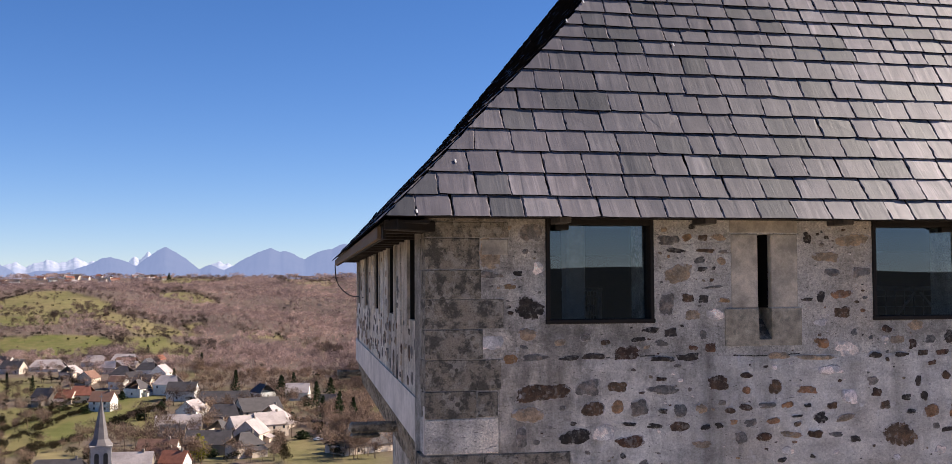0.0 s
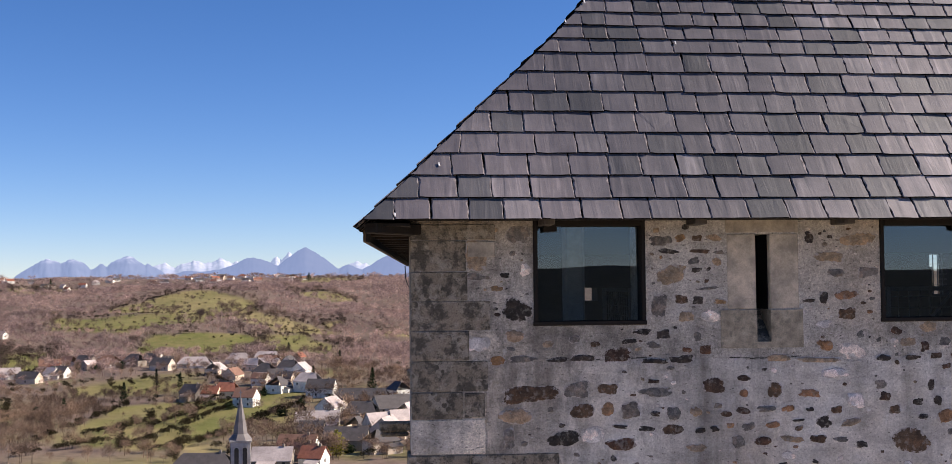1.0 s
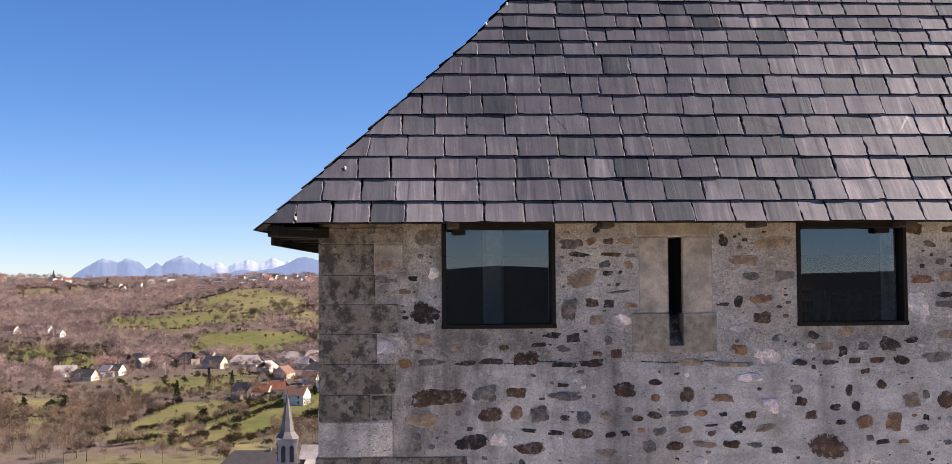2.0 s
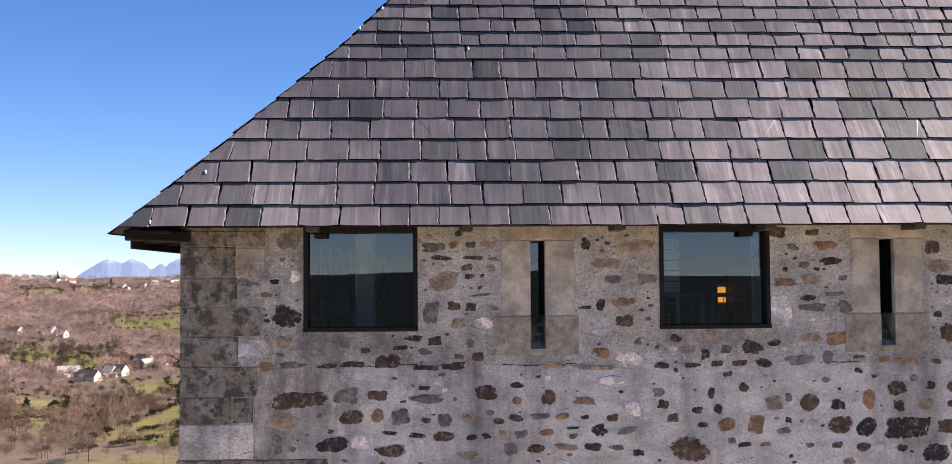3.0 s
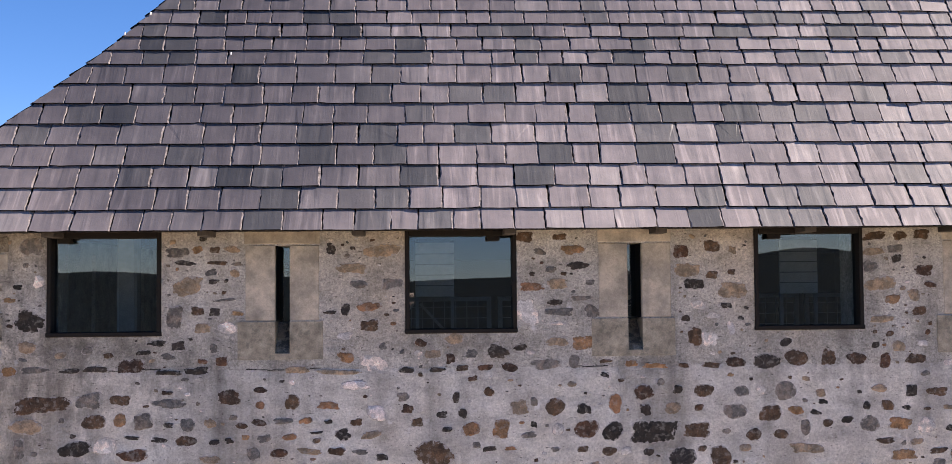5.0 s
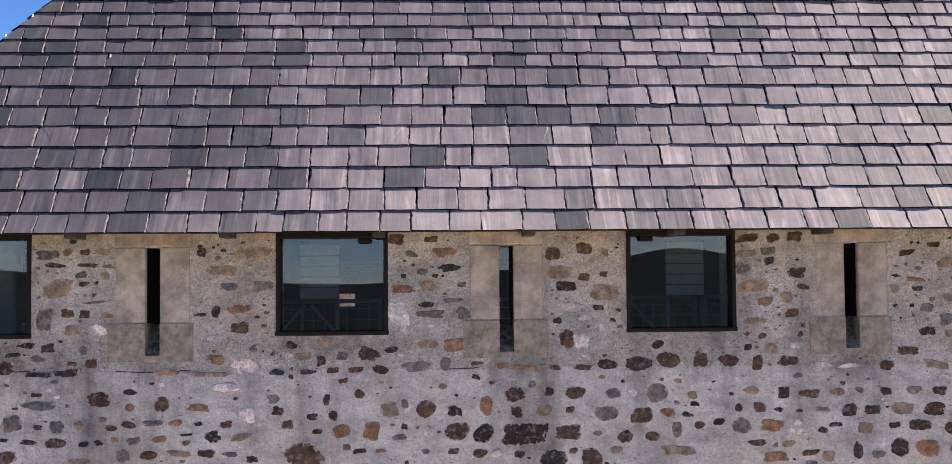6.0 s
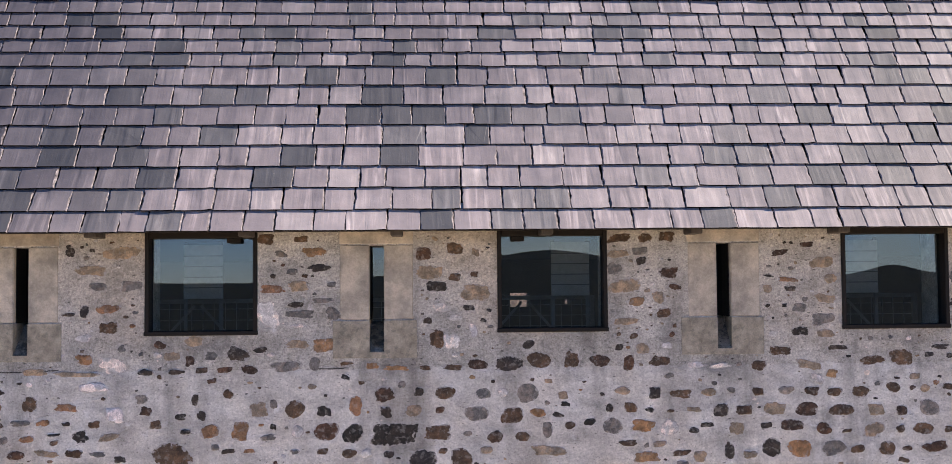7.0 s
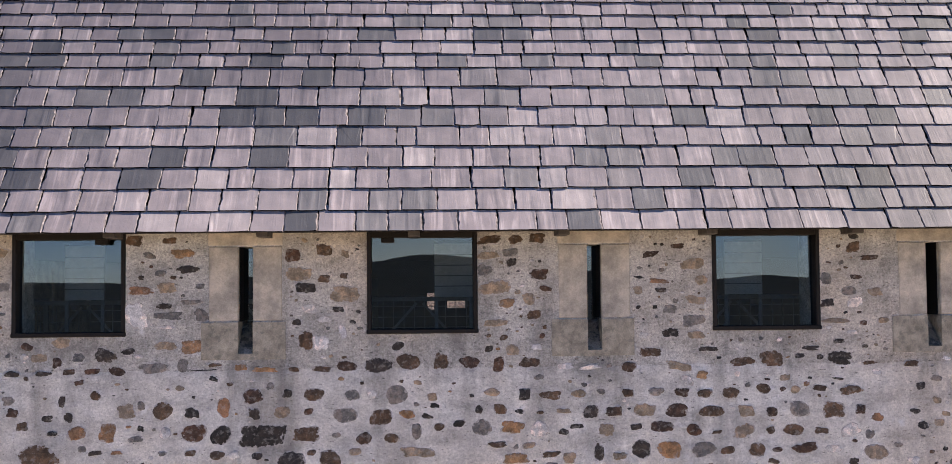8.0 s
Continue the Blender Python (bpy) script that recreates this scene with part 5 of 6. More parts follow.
def house(bearing, reach, length, deep, high, turn, roof_tone, wall_tone, chimney=True, label=""):
    """A house with gabled roof, overhanging eaves, windows on two sides and a chimney."""
    x, y = spot(bearing, reach)
    HOMES.append((x, y, max(length, deep) * 0.5))
    e = empty("house", pose(x, y, land(x, y) - 0.6, 0, 0, turn))
    length, deep, high = length * 1.08, deep * 1.18, high * 0.92
    rise = deep * 0.44
    rg = random.Random(int(reach * 10 + bearing * 100))
    l, d = length / 2, deep / 2
    h = high + 0.6
    o, t = 0.4, 0.22
    k = rise / d
    hip = rg.choice((0.0, 0.0, 0.0, d * 0.55, d * 0.9)) if length > 11 else 0.0
    gable = h + rise if not hip else h
    v = [(-l, -d, -2), (l, -d, -2), (l, d, -2), (-l, d, -2), (-l, -d, h), (l, -d, h), (l, d, h), (-l, d, h), (-l, 0, gable), (l, 0, gable)]
    mesh_object("wall", v, [(0, 1, 5, 4), (1, 2, 6, 9, 5), (2, 3, 7, 6), (3, 0, 4, 8, 7)], WALLS[wall_tone], e)
    v = []
    for s in (-1, 1):
        v += [(s * (l + o), -(d + o), h - k * o), (s * (l + o - hip), 0, h + rise), (s * (l + o), d + o, h - k * o)]
        v += [(s * (l + o), -(d + o), h - k * o + t), (s * (l + o - hip), 0, h + rise + t), (s * (l + o), d + o, h - k * o + t)]
    f = [(3, 9, 10, 4), (4, 10, 11, 5), (0, 1, 7, 6), (1, 2, 8, 7), (0, 6, 9, 3), (2, 5, 11, 8), (0, 3, 4, 1), (1, 4, 5, 2), (6, 7, 10, 9), (7, 8, 11, 10)]
    r = mesh_object("roof", v, f, ROOFS[roof_tone], e)
    if reach < 1000 and rg.random() < 0.6:                     # a lower wing with a lean-to roof
        wl, wd, wh = l * rg.uniform(0.35, 0.7), rg.uniform(2.5, 4.5), h * rg.uniform(0.5, 0.72)
        wx, side = rg.uniform(-l + wl, l - wl), rg.choice((-1, -1, 1))
        lo, hi = sorted((side * (d - 0.1), side * (d + wd)))
        part("wing", box((wx - wl, lo, -2), (wx + wl, hi, wh)), WALLS[wall_tone], e)
        v2 = []
        for px in (wx - wl - 0.3, wx + wl + 0.3):
            v2 += [(px, side * (d - 0.1), min(h - 0.2, wh + wd * 0.42)), (px, side * (d + wd + 0.4), wh - 0.1), (px, side * (d + wd + 0.4), wh + 0.1), (px, side * (d - 0.1), min(h, wh + wd * 0.42 + 0.2))]
        mesh_object("wing_roof", v2, [(0, 1, 2, 3), (4, 7, 6, 5), (0, 4, 5, 1), (1, 5, 6, 2), (2, 6, 7, 3), (3, 7, 4, 0)], ROOFS[rg.choice((roof_tone, "pale"))], e)
    if chimney:
        part("chimney", box((l * 0.5, -0.4, h + rise - 0.6), (l * 0.5 + 0.7, 0.4, h + rise + 1.1), 0.03), WALLS["grey"], r)
    for s in (-1, 1):
        n = max(1, int(length / 4.0))
        for i in range(n):
            cx = -l + (i + 0.5) * length / n
            for z in ([1.6] if high < 4.8 else [1.6, 4.4]):
                if rg.random() < 0.45:
                    continue
                part("window", box((cx - 0.5, s * d - 0.06, z), (cx + 0.5, s * d + 0.06, z + 1.25)), PANE, e)
        part("window", box((s * l - 0.06, -0.5, 1.6), (s * l + 0.06, 0.5, 2.9)), PANE, e)
    return tagged(e, label or {"slate": "village house with a dark slate gable roof", "red": "village house with a red tiled roof", "pale": "long low shed with a pale sheet roof", "brown": "village house with a brown tiled roof"}[roof_tone] + ", " + wall_tone + " walls", "house", "village houses")


# bearing, distance, length, depth, wall height, turn, roof, walls
for args in ((-0.31, 618, 28, 10, 6, -6, "slate", "grey"), (1.5, 648, 11, 8, 7, -62, "slate", "white"), (-0.35, 563, 15, 10, 5, -10, "slate", "grey"), (1.25, 572, 19, 11, 6, 22, "slate", "cream"),
             (0.75, 512, 15, 9, 6, 24, "pale", "cream"), (1.75, 516, 13, 9, 6.5, 26, "pale", "cream"), (-1.1, 466, 16, 9, 5, -8, "slate", "grey"), (0.6, 452, 11, 8, 5.5, 30, "slate", "cream"),
             (-3.45, 460, 14, 8, 3.4, -16, "brown", "white"), (-2.3, 676, 15, 9, 6, -14, "slate", "white"), (-2.95, 700, 14, 9, 6.5, -20, "pale", "white"), (-2.5, 552, 19, 9, 3, -4, "pale", "grey"), (-2.8, 514, 10, 8, 3.5, -10, "slate", "grey"),
             (-4.7, 418, 13, 8, 3, -6, "pale", "grey"), (-3.3, 434, 10, 7, 3, -14, "brown", "grey"), (-2.7, 421, 8, 7, 3.2, -22, "red", "white"), (-4.95, 905, 18, 9, 4.5, -8, "pale", "white"), (-4.9, 852, 17, 9, 4, -14, "brown", "cream"), (-5.05, 760, 13, 9, 5, -20, "slate", "cream"),
             (-5.95, 652, 11, 9, 6, -18, "brown", "white"), (-6.9, 694, 13, 9, 4.5, -10, "red", "cream"), (-7.65, 692, 10, 8, 4, -16, "red", "cream"), (-8.5, 694, 11, 9, 5, -30, "slate", "grey"), (-8.4, 875, 23, 9, 3.6, -2, "pale", "white"), (-6.3, 918, 18, 9, 3.6, -4, "pale", "white"), (-9.9, 856, 14, 9, 4.5, -24, "slate", "cream"),
             (0.2, 640, 9, 7, 4, -20, "brown", "grey"), (-1.6, 610, 9, 7, 4, -34, "slate", "cream"), (-3.9, 780, 12, 8, 5, -18, "slate", "white"), (-5.6, 815, 12, 8, 4.5, -30, "pale", "cream"), (-8.0, 405, 20, 8, 3, -3, "slate", "grey"), (3.2, 660, 12, 9, 5, -12, "pale", "white"), (4.8, 600, 10, 8, 4, -20, "slate", "white"),
             (-10.3, 915, 12, 9, 5, -24, "slate", "white"), (-11.2, 905, 13, 9, 5, -28, "slate", "grey"), (-12.4, 915, 17, 9, 4.5, -20, "brown", "white"), (-13.4, 935, 12, 9, 5, -24, "slate", "grey"), (-14.2, 945, 13, 9, 4.5, -28, "brown", "white"), (-15.0, 925, 14, 9, 4, 8, "brown", "cream"), (-14.6, 850, 12, 8, 4.5, -20, "slate", "white"), (-15.9, 830, 14, 8, 4, -20, "slate", "cream"), (-16.8, 880, 14, 8, 4, 8, "pale", "white"), (-17.9, 1230, 22, 9, 4, -20, "pale", "white"), (-19.2, 1240, 15, 9, 4, -28, "brown", "white"), (-18.5, 1290, 12, 9, 5, -14, "slate", "grey"), (-17.2, 1190, 12, 7, 3.5, -20, "pale", "white")):
    house(*args)
rg = random.Random(91)
for _ in range(20):
    b, r = rg.choice(((rg.uniform(-15.5, -9.5), rg.uniform(830, 960)), (rg.uniform(-6.5, -3.0), rg.uniform(700, 900))))
    house(round(b, 2), round(r), rg.uniform(6, 11), rg.uniform(5, 8), rg.uniform(2.6, 5), rg.choice((-30, -24, -18, 60, 64, 8)), rg.choice(("slate", "slate", "brown", "red", "pale")), rg.choice(("cream", "white", "grey")), rg.random() < 0.5)
for args in ((1.9, 545, 16, 11, 5, 66, "pale", "cream"), (0.9, 498, 13, 10, 5, 70, "pale", "cream"), (-1.9, 596, 14, 9, 5, 70, "pale", "white"), (-3.3, 760, 13, 9, 5, 74, "pale", "white"), (-6.6, 760, 12, 8, 4, 70, "brown", "cream"), (-0.6, 520, 11, 8, 4, 68, "slate", "cream"), (-4.4, 700, 12, 9, 5, 64, "slate", "white"), (-7.4, 800, 14, 8, 4, 72, "pale", "cream")):
    house(*args)
house(6.5, 455, 27, 12, 3.6, 28, "slate", "cream", False, "long low barn with a slate roof and small square windows")
rg = random.Random(33)
for k in range(46):
    b = rg.choice((rg.uniform(-20, -9.5), rg.uniform(-9.5, -3)))
    house(round(b, 2), rg.uniform(2380, 2520), rg.uniform(9, 17), 8, rg.uniform(3.5, 6), rg.uniform(-40, 40), rg.choice(("slate", "brown", "red", "pale")), rg.choice(("white", "white", "cream")), False)


for b, r, h, w in ((-2.9, 480, 4, 3), (-1.9, 500, 4, 2.5), (-4.2, 600, 4, 4), (-3.3, 640, 5, 3.5), (-0.3, 620, 5, 4), (0.6, 600, 5, 3), (2.2, 600, 5, 4), (2.9, 560, 5, 3.5), (3.4, 500, 4, 4), (-6.8, 640, 4, 4), (-7.8, 660, 5, 3.5),
                   (-8.8, 700, 5, 4), (-5.1, 690, 5, 3), (-9.8, 890, 6, 5), (-12.9, 890, 6, 5), (-13.8, 905, 6, 4), (-11.8, 880, 6, 4), (-16.3, 860, 6, 5), (-17.4, 700, 6, 6), (-15.6, 640, 6, 5), (-18.2, 1180, 7, 6), (-1.0, 455, 4, 3), (3.6, 620, 6, 4), (-2.0, 640, 5, 4)):
    bush = conifer(b, r, h, w, None, True)
    tagged(bush, "dark rounded evergreen bush between village gardens", "bush", "garden bushes")


# bare garden trees and thickets between the houses
rg = random.Random(58)
garden = []
while len(garden) < 300:
    b, r = rg.choice(((rg.uniform(-9.5, 7.5), rg.uniform(430, 790)), (rg.uniform(-18, -3), rg.uniform(790, 980))))
    x, y = spot(b, r)
    if meadow(x, y)[0] > 0.4 or any(math.hypot(x - hx, y - hy) < hr + 3 for hx, hy, hr in HOMES):
        continue
    garden.append((x, y, rg.uniform(0.35, 0.95), rg.randrange(6)))
gather("garden_trees", garden, NEAR_TREES, NEAR_BARE, "leafless garden trees and thickets between the houses", "trees")


def church():
    x, y = spot(-6.3, 212)
    e = empty("church", pose(x, y, -19.8, 0, 0, 8))
    stone = plain_material("church_stone", (0.42, 0.39, 0.36), 0.9, 0.5)
    w = 1.75
    part("tower", box((-w, -w, -6), (w, w, 21.5), 0.05), stone, e)
    part("cornice", box((-w - 0.2, -w - 0.2, 21.5), (w + 0.2, w + 0.2, 21.85), 0.06), stone, e)
    v, f = [], []
    levels = [(21.85, w + 0.3), (22.9, w - 0.5), (24.3, 1.05), (29.8, 0.05)]
    for z, r in levels:
        for k in range(8):
            a = (k + 0.5) * math.pi / 4
            q = r / math.cos(math.pi / 8)
            v.append((q * math.cos(a), q * math.sin(a), z))
    for j in range(3):
        for k in range(8):
            f.append((j * 8 + k, j * 8 + (k + 1) % 8, j * 8 + 8 + (k + 1) % 8, j * 8 + 8 + k))
    f.append(tuple(range(24, 32)))
    part_ob = mesh_object("spire", v, f, plain_material("pale_spire_slate", (0.17, 0.152, 0.148), 0.7, 0.5), e, "slim grey slate spire")
    for sx, sy, ang in ((0, -1, 0), (1, 0, 90), (-1, 0, 90)):
        for off in (-0.75, 0.75):
            m = Matrix.Translation((sx * w, sy * w, 0)) @ pose(0, 0, 0, 0, 0, ang) @ Matrix.Translation((off, 0, 0))
            bm = box((-0.38, -0.09, 17.6), (0.38, 0.09, 20.2), 0, m)
            bmesh.ops.create_cone(bm, cap_ends=True, segments=14, radius1=0.38, radius2=0.38, depth=0.18, matrix=m @ Matrix.Translation((0, 0, 20.2)) @ pose(0, 0, 0, 90, 0, 0))
            part("belfry_opening", bm, PANE, e)
    house_v = [(-4, 2, -6), (4, 2, -6), (4, 20, -6), (-4, 20, -6), (-4, 2, 4), (4, 2, 4), (4, 20, 4), (-4, 20, 4), (0, 2, 8), (0, 20, 8)]
    mesh_object("nave", house_v, [(0, 1, 5, 8, 4), (1, 2, 6, 5), (2, 3, 7, 9, 6), (3, 0, 4, 7), (4, 8, 9, 7), (5, 6, 9, 8)], stone, e)
    part("cross", add_box(box((-0.05, -0.05, 29.6), (0.05, 0.05, 30.7)), (-0.3, -0.05, 30.2), (0.3, 0.05, 30.3)), STEEL, e)
    return tagged(e, "stone village church with a slim slate spire", "church")


church()


def car(bearing, reach, turn):
    x, y = spot(bearing, reach)
    e = empty("car", pose(x, y, land(x, y), 0, 0, turn))
    paint = plain_material("white_car_paint", (0.75, 0.75, 0.74), 0.3, 2.0, 0.06)
    part("body", box((-2.0, -0.85, 0.3), (2.0, 0.85, 0.95), 0.18), paint, e)
    part("cabin", box((-1.3, -0.75, 0.94), (1.0, 0.75, 1.45), 0.2), paint, e)
    for s in (-1, 1):
        part("window", box((-1.1, s * 0.75 - 0.02, 1.0), (0.85, s * 0.75 + 0.02, 1.34)), PANE, e)
        for wx in (-1.25, 1.3):
            bm = bmesh.new()
            bmesh.ops.create_cone(bm, cap_ends=True, segments=14, radius1=0.32, radius2=0.32, depth=0.22, matrix=pose(wx, s * 0.76, 0.32, 90, 0, 0))
            part("wheel", bm, BLACK_CABLE, e)
    return tagged(e, "small white car parked beside the barn", "car")


car(4.15, 492, 200)

# ---- field stones in the north wall (last: many small pieces) ----
def pebble_mesh(seed):
    """A stone seen in the wall face, unit size: worn cobble, broken block or ragged slab, with bites where mortar laps over."""
    rg = random.Random(seed)
    n = 26
    kind = seed % 3                            # 0 cobble, 1 broken block, 2 ragged slab
    ph = [rg.uniform(0, 6.28) for _ in range(5)]
    flat = (rg.uniform(0.0, 0.2), rg.uniform(0.45, 0.8), rg.uniform(0.1, 0.5))[kind]
    wild = (0.6, 0.65, 1.2)[kind]
    bites = [(rg.uniform(0, 6.28), rg.uniform(0.18, 0.5), rg.uniform(0.10, 0.34)) for _ in range(rg.choice(((0, 0, 1), (0, 1, 1), (1, 2, 2))[kind]))]
    skew = rg.uniform(-0.22, 0.22)
    ring = []
    for k in range(n):
        a = 2 * math.pi * (k + rg.uniform(-0.25, 0.25)) / n
        r = 0.485 * (1 + wild * (0.055 * math.sin(2 * a + ph[0]) + 0.07 * math.sin(3 * a + ph[1]) + 0.05 * math.sin(4 * a + ph[4]) + 0.035 * math.sin(6 * a + ph[2]) + 0.018 * math.sin(9 * a + ph[3]) + rg.uniform(-0.035, 0.03)))
        for at, span, deep in bites:
            off = abs((a - at + math.pi) % (2 * math.pi) - math.pi)
            r *= 1 - deep * max(0.0, 1 - (off / span) ** 2)
        cx, cz = math.cos(a), math.sin(a)
        sq = 1 / max(abs(cx), abs(cz)) ** flat
        ring.append((max(-0.53, min(0.53, r * cx * sq + skew * r * cz)), max(-0.53, min(0.53, r * cz * sq))))
    tilt = rg.uniform(-0.5, 0.5)
    verts = [(x, 0.15, z) for x, z in ring] + [(x * 0.96, -0.30, z * 0.96) for x, z in ring] + [(x * 0.72, -0.75 + tilt * z + rg.uniform(-0.15, 0.15), z * 0.72) for x, z in ring] + [(rg.uniform(-0.08, 0.08), -1.0, rg.uniform(-0.08, 0.08))]
    faces = []
    for k in range(n):
        j = (k + 1) % n
        faces += [(k, j, n + j, n + k), (n + k, n + j, 2 * n + j, 2 * n + k), (2 * n + k, 2 * n + j, 3 * n)]
    me = bpy.data.meshes.new("stone")
    me.from_pydata(verts, [], faces)
    me.shade_smooth()
    rims = me.attributes.new("rim", "FLOAT", "POINT")
    rims.data.foreach_set("value", RIM)
    return me


RIM = [1.0] * 52 + [0.55] * 26 + [0.0]
STONE_MESHES = {c: [] for c in ROCKS}
for c in ROCKS:
    for k in range(15):
        me = pebble_mesh(102 * ord(c) + k)
        me.materials.append(ROCKS[c])
        STONE_MESHES[c].append(me)
# the larger stones, one after the other along the wall: x, height over 28, width, height, kind
BED_A = [(0.48, 1.25, 0.18, 0.11, "w"), (0.48, 1.75, 0.19, 0.05, "g"), (0.48, 1.91, 0.17, 0.22, "t"), (0.63, 1.13, 0.11, 0.08, "o"), (0.69, 1.76, 0.08, 0.04, "d"), (0.71, 0.56, 0.08, 0.15, "g"), (0.76, 0.72, 0.26, 0.11, "t"), (0.76, 1.31, 0.15, 0.09, "t"), (0.78, 1.5, 0.22, 0.17, "d"), (0.79, 2.06, 0.18, 0.13, "g"), (0.81, 1.14, 0.22, 0.05, "g"), (0.84, 1.8, 0.08, 0.1, "w"), (0.87, 0.88, 0.41, 0.13, "b"), (1.08, 1.13, 0.16, 0.04, "d"), (1.12, 0.55, 0.24, 0.12, "d"), (1.22, 0.91, 0.2, 0.12, "g"), (1.26, 0.75, 0.18, 0.11, "b"), (1.27, 1.14, 0.18, 0.05, "d"), (1.34, 0.57, 0.17, 0.13, "w"), (1.45, 0.76, 0.09, 0.11, "o")]
BED_B = [(1.45, 0.91, 0.15, 0.08, "b"), (1.53, 1.16, 0.2, 0.11, "b"), (1.54, 0.63, 0.13, 0.03, "d"), (1.55, 0.5, 0.23, 0.09, "b"), (1.62, 0.75, 0.14, 0.12, "g"), (1.62, 1.26, 0.11, 0.04, "d"), (1.72, 1.33, 0.14, 0.05, "d"), (1.74, 0.61, 0.13, 0.04, "d"), (1.8, 0.96, 0.09, 0.03, "b"), (1.8, 1.23, 0.11, 0.05, "g"), (1.81, 0.72, 0.08, 0.04, "d"), (1.81, 1.11, 0.2, 0.04, "d"), (1.82, 0.88, 0.27, 0.07, "g"), (1.85, 1.52, 0.12, 0.18, "g"), (1.87, 2.01, 0.17, 0.08, "g"), (1.88, 1.31, 0.11, 0.07, "d"), (1.93, 1.93, 0.16, 0.04, "d"), (1.94, 0.6, 0.16, 0.08, "b"), (1.95, 0.72, 0.11, 0.1, "g"), (1.95, 1.75, 0.21, 0.15, "t")]
BED_C = [(2.02, 1.12, 0.2, 0.06, "d"), (2.02, 1.57, 0.1, 0.07, "b"), (2.02, 2.03, 0.08, 0.06, "o"), (2.06, 1.19, 0.08, 0.04, "b"), (2.06, 1.44, 0.12, 0.07, "t"), (2.12, 0.46, 0.15, 0.06, "t"), (2.12, 0.73, 0.1, 0.07, "t"), (2.14, 1.29, 0.06, 0.07, "g"), (2.15, 0.59, 0.08, 0.05, "d"), (2.15, 1.56, 0.08, 0.06, "d"), (2.15, 2.03, 0.08, 0.05, "b"), (2.17, 1.93, 0.17, 0.03, "b"), (2.2, 1.19, 0.1, 0.07, "b"), (2.23, 1.65, 0.18, 0.02, "g"), (2.25, 1.44, 0.15, 0.09, "w"), (2.26, 0.6, 0.07, 0.05, "d"), (2.26, 0.92, 0.16, 0.12, "b"), (2.28, 2.03, 0.12, 0.05, "t"), (2.29, 0.77, 0.06, 0.04, "g"), (2.3, 1.85, 0.08, 0.06, "t")]
BED_D = [(2.32, 1.55, 0.1, 0.04, "o"), (2.32, 1.92, 0.09, 0.03, "g"), (2.35, 0.71, 0.09, 0.05, "b"), (2.38, 0.62, 0.06, 0.04, "o"), (2.44, 0.5, 0.1, 0.1, "g"), (2.48, 0.73, 0.12, 0.05, "b"), (2.49, 0.86, 0.07, 0.06, "o"), (2.52, 0.61, 0.1, 0.06, "g"), (2.63, 0.5, 0.13, 0.07, "b"), (2.66, 0.74, 0.14, 0.05, "g"), (2.71, 0.62, 0.12, 0.05, "o"), (2.73, 0.88, 0.11, 0.12, "b"), (2.76, 1.12, 0.18, 0.06, "t"), (2.83, 0.74, 0.1, 0.05, "o"), (2.86, 0.51, 0.18, 0.05, "t"), (2.91, 0.65, 0.09, 0.02, "d"), (3, 0.73, 0.06, 0.03, "d"), (3, 0.85, 0.17, 0.06, "o"), (3.01, 1.55, 0.1, 0.03, "d"), (3.02, 2.03, 0.08, 0.09, "d")]
BED_E = [(3.06, 0.51, 0.13, 0.06, "b"), (3.08, 1.1, 0.34, 0.04, "t"), (3.11, 0.63, 0.12, 0.09, "d"), (3.13, 1.21, 0.13, 0.08, "o"), (3.13, 1.37, 0.12, 0.06, "w"), (3.13, 1.57, 0.07, 0.1, "d"), (3.18, 1.88, 0.24, 0.08, "t"), (3.2, 1, 0.21, 0.08, "w"), (3.23, 1.76, 0.14, 0.06, "g"), (3.24, 0.5, 0.12, 0.04, "g"), (3.31, 1.45, 0.14, 0.09, "b"), (3.31, 1.59, 0.18, 0.07, "o"), (3.32, 0.63, 0.15, 0.06, "t"), (3.34, 1.16, 0.2, 0.13, "w"), (3.36, 0.79, 0.14, 0.11, "w"), (3.41, 1.29, 0.06, 0.06, "g"), (3.41, 2.01, 0.27, 0.1, "t"), (3.48, 1.76, 0.17, 0.08, "g"), (3.59, 1.11, 0.12, 0.05, "d"), (3.79, 0.48, 0.3, 0.18, "b")]
BED_F = [(3.79, 1.23, 0.12, 0.07, "t"), (3.82, 1.11, 0.12, 0.04, "d"), (3.89, 0.66, 0.08, 0.04, "d"), (3.92, 1.19, 0.07, 0.08, "b"), (3.95, 1.34, 0.15, 0.08, "t"), (3.96, 0.9, 0.05, 0.09, "d"), (4.01, 0.78, 0.07, 0.08, "d"), (4.01, 1.12, 0.09, 0.05, "b"), (4.07, 0.66, 0.15, 0.1, "o"), (4.08, 1.23, 0.09, 0.07, "g"), (4.18, 1.12, 0.12, 0.05, "b"), (4.21, 0.51, 0.1, 0.04, "d"), (4.21, 0.94, 0.08, 0.07, "b"), (4.28, 1.24, 0.17, 0.11, "d"), (4.3, 0.66, 0.12, 0.14, "o"), (4.37, 0.51, 0.09, 0.03, "o"), (4.37, 1.12, 0.13, 0.07, "b"), (4.44, 0.82, 0.13, 0.11, "t"), (4.45, 1.27, 0.1, 0.05, "d"), (4.49, 2.11, 0.14, 0.08, "b")]
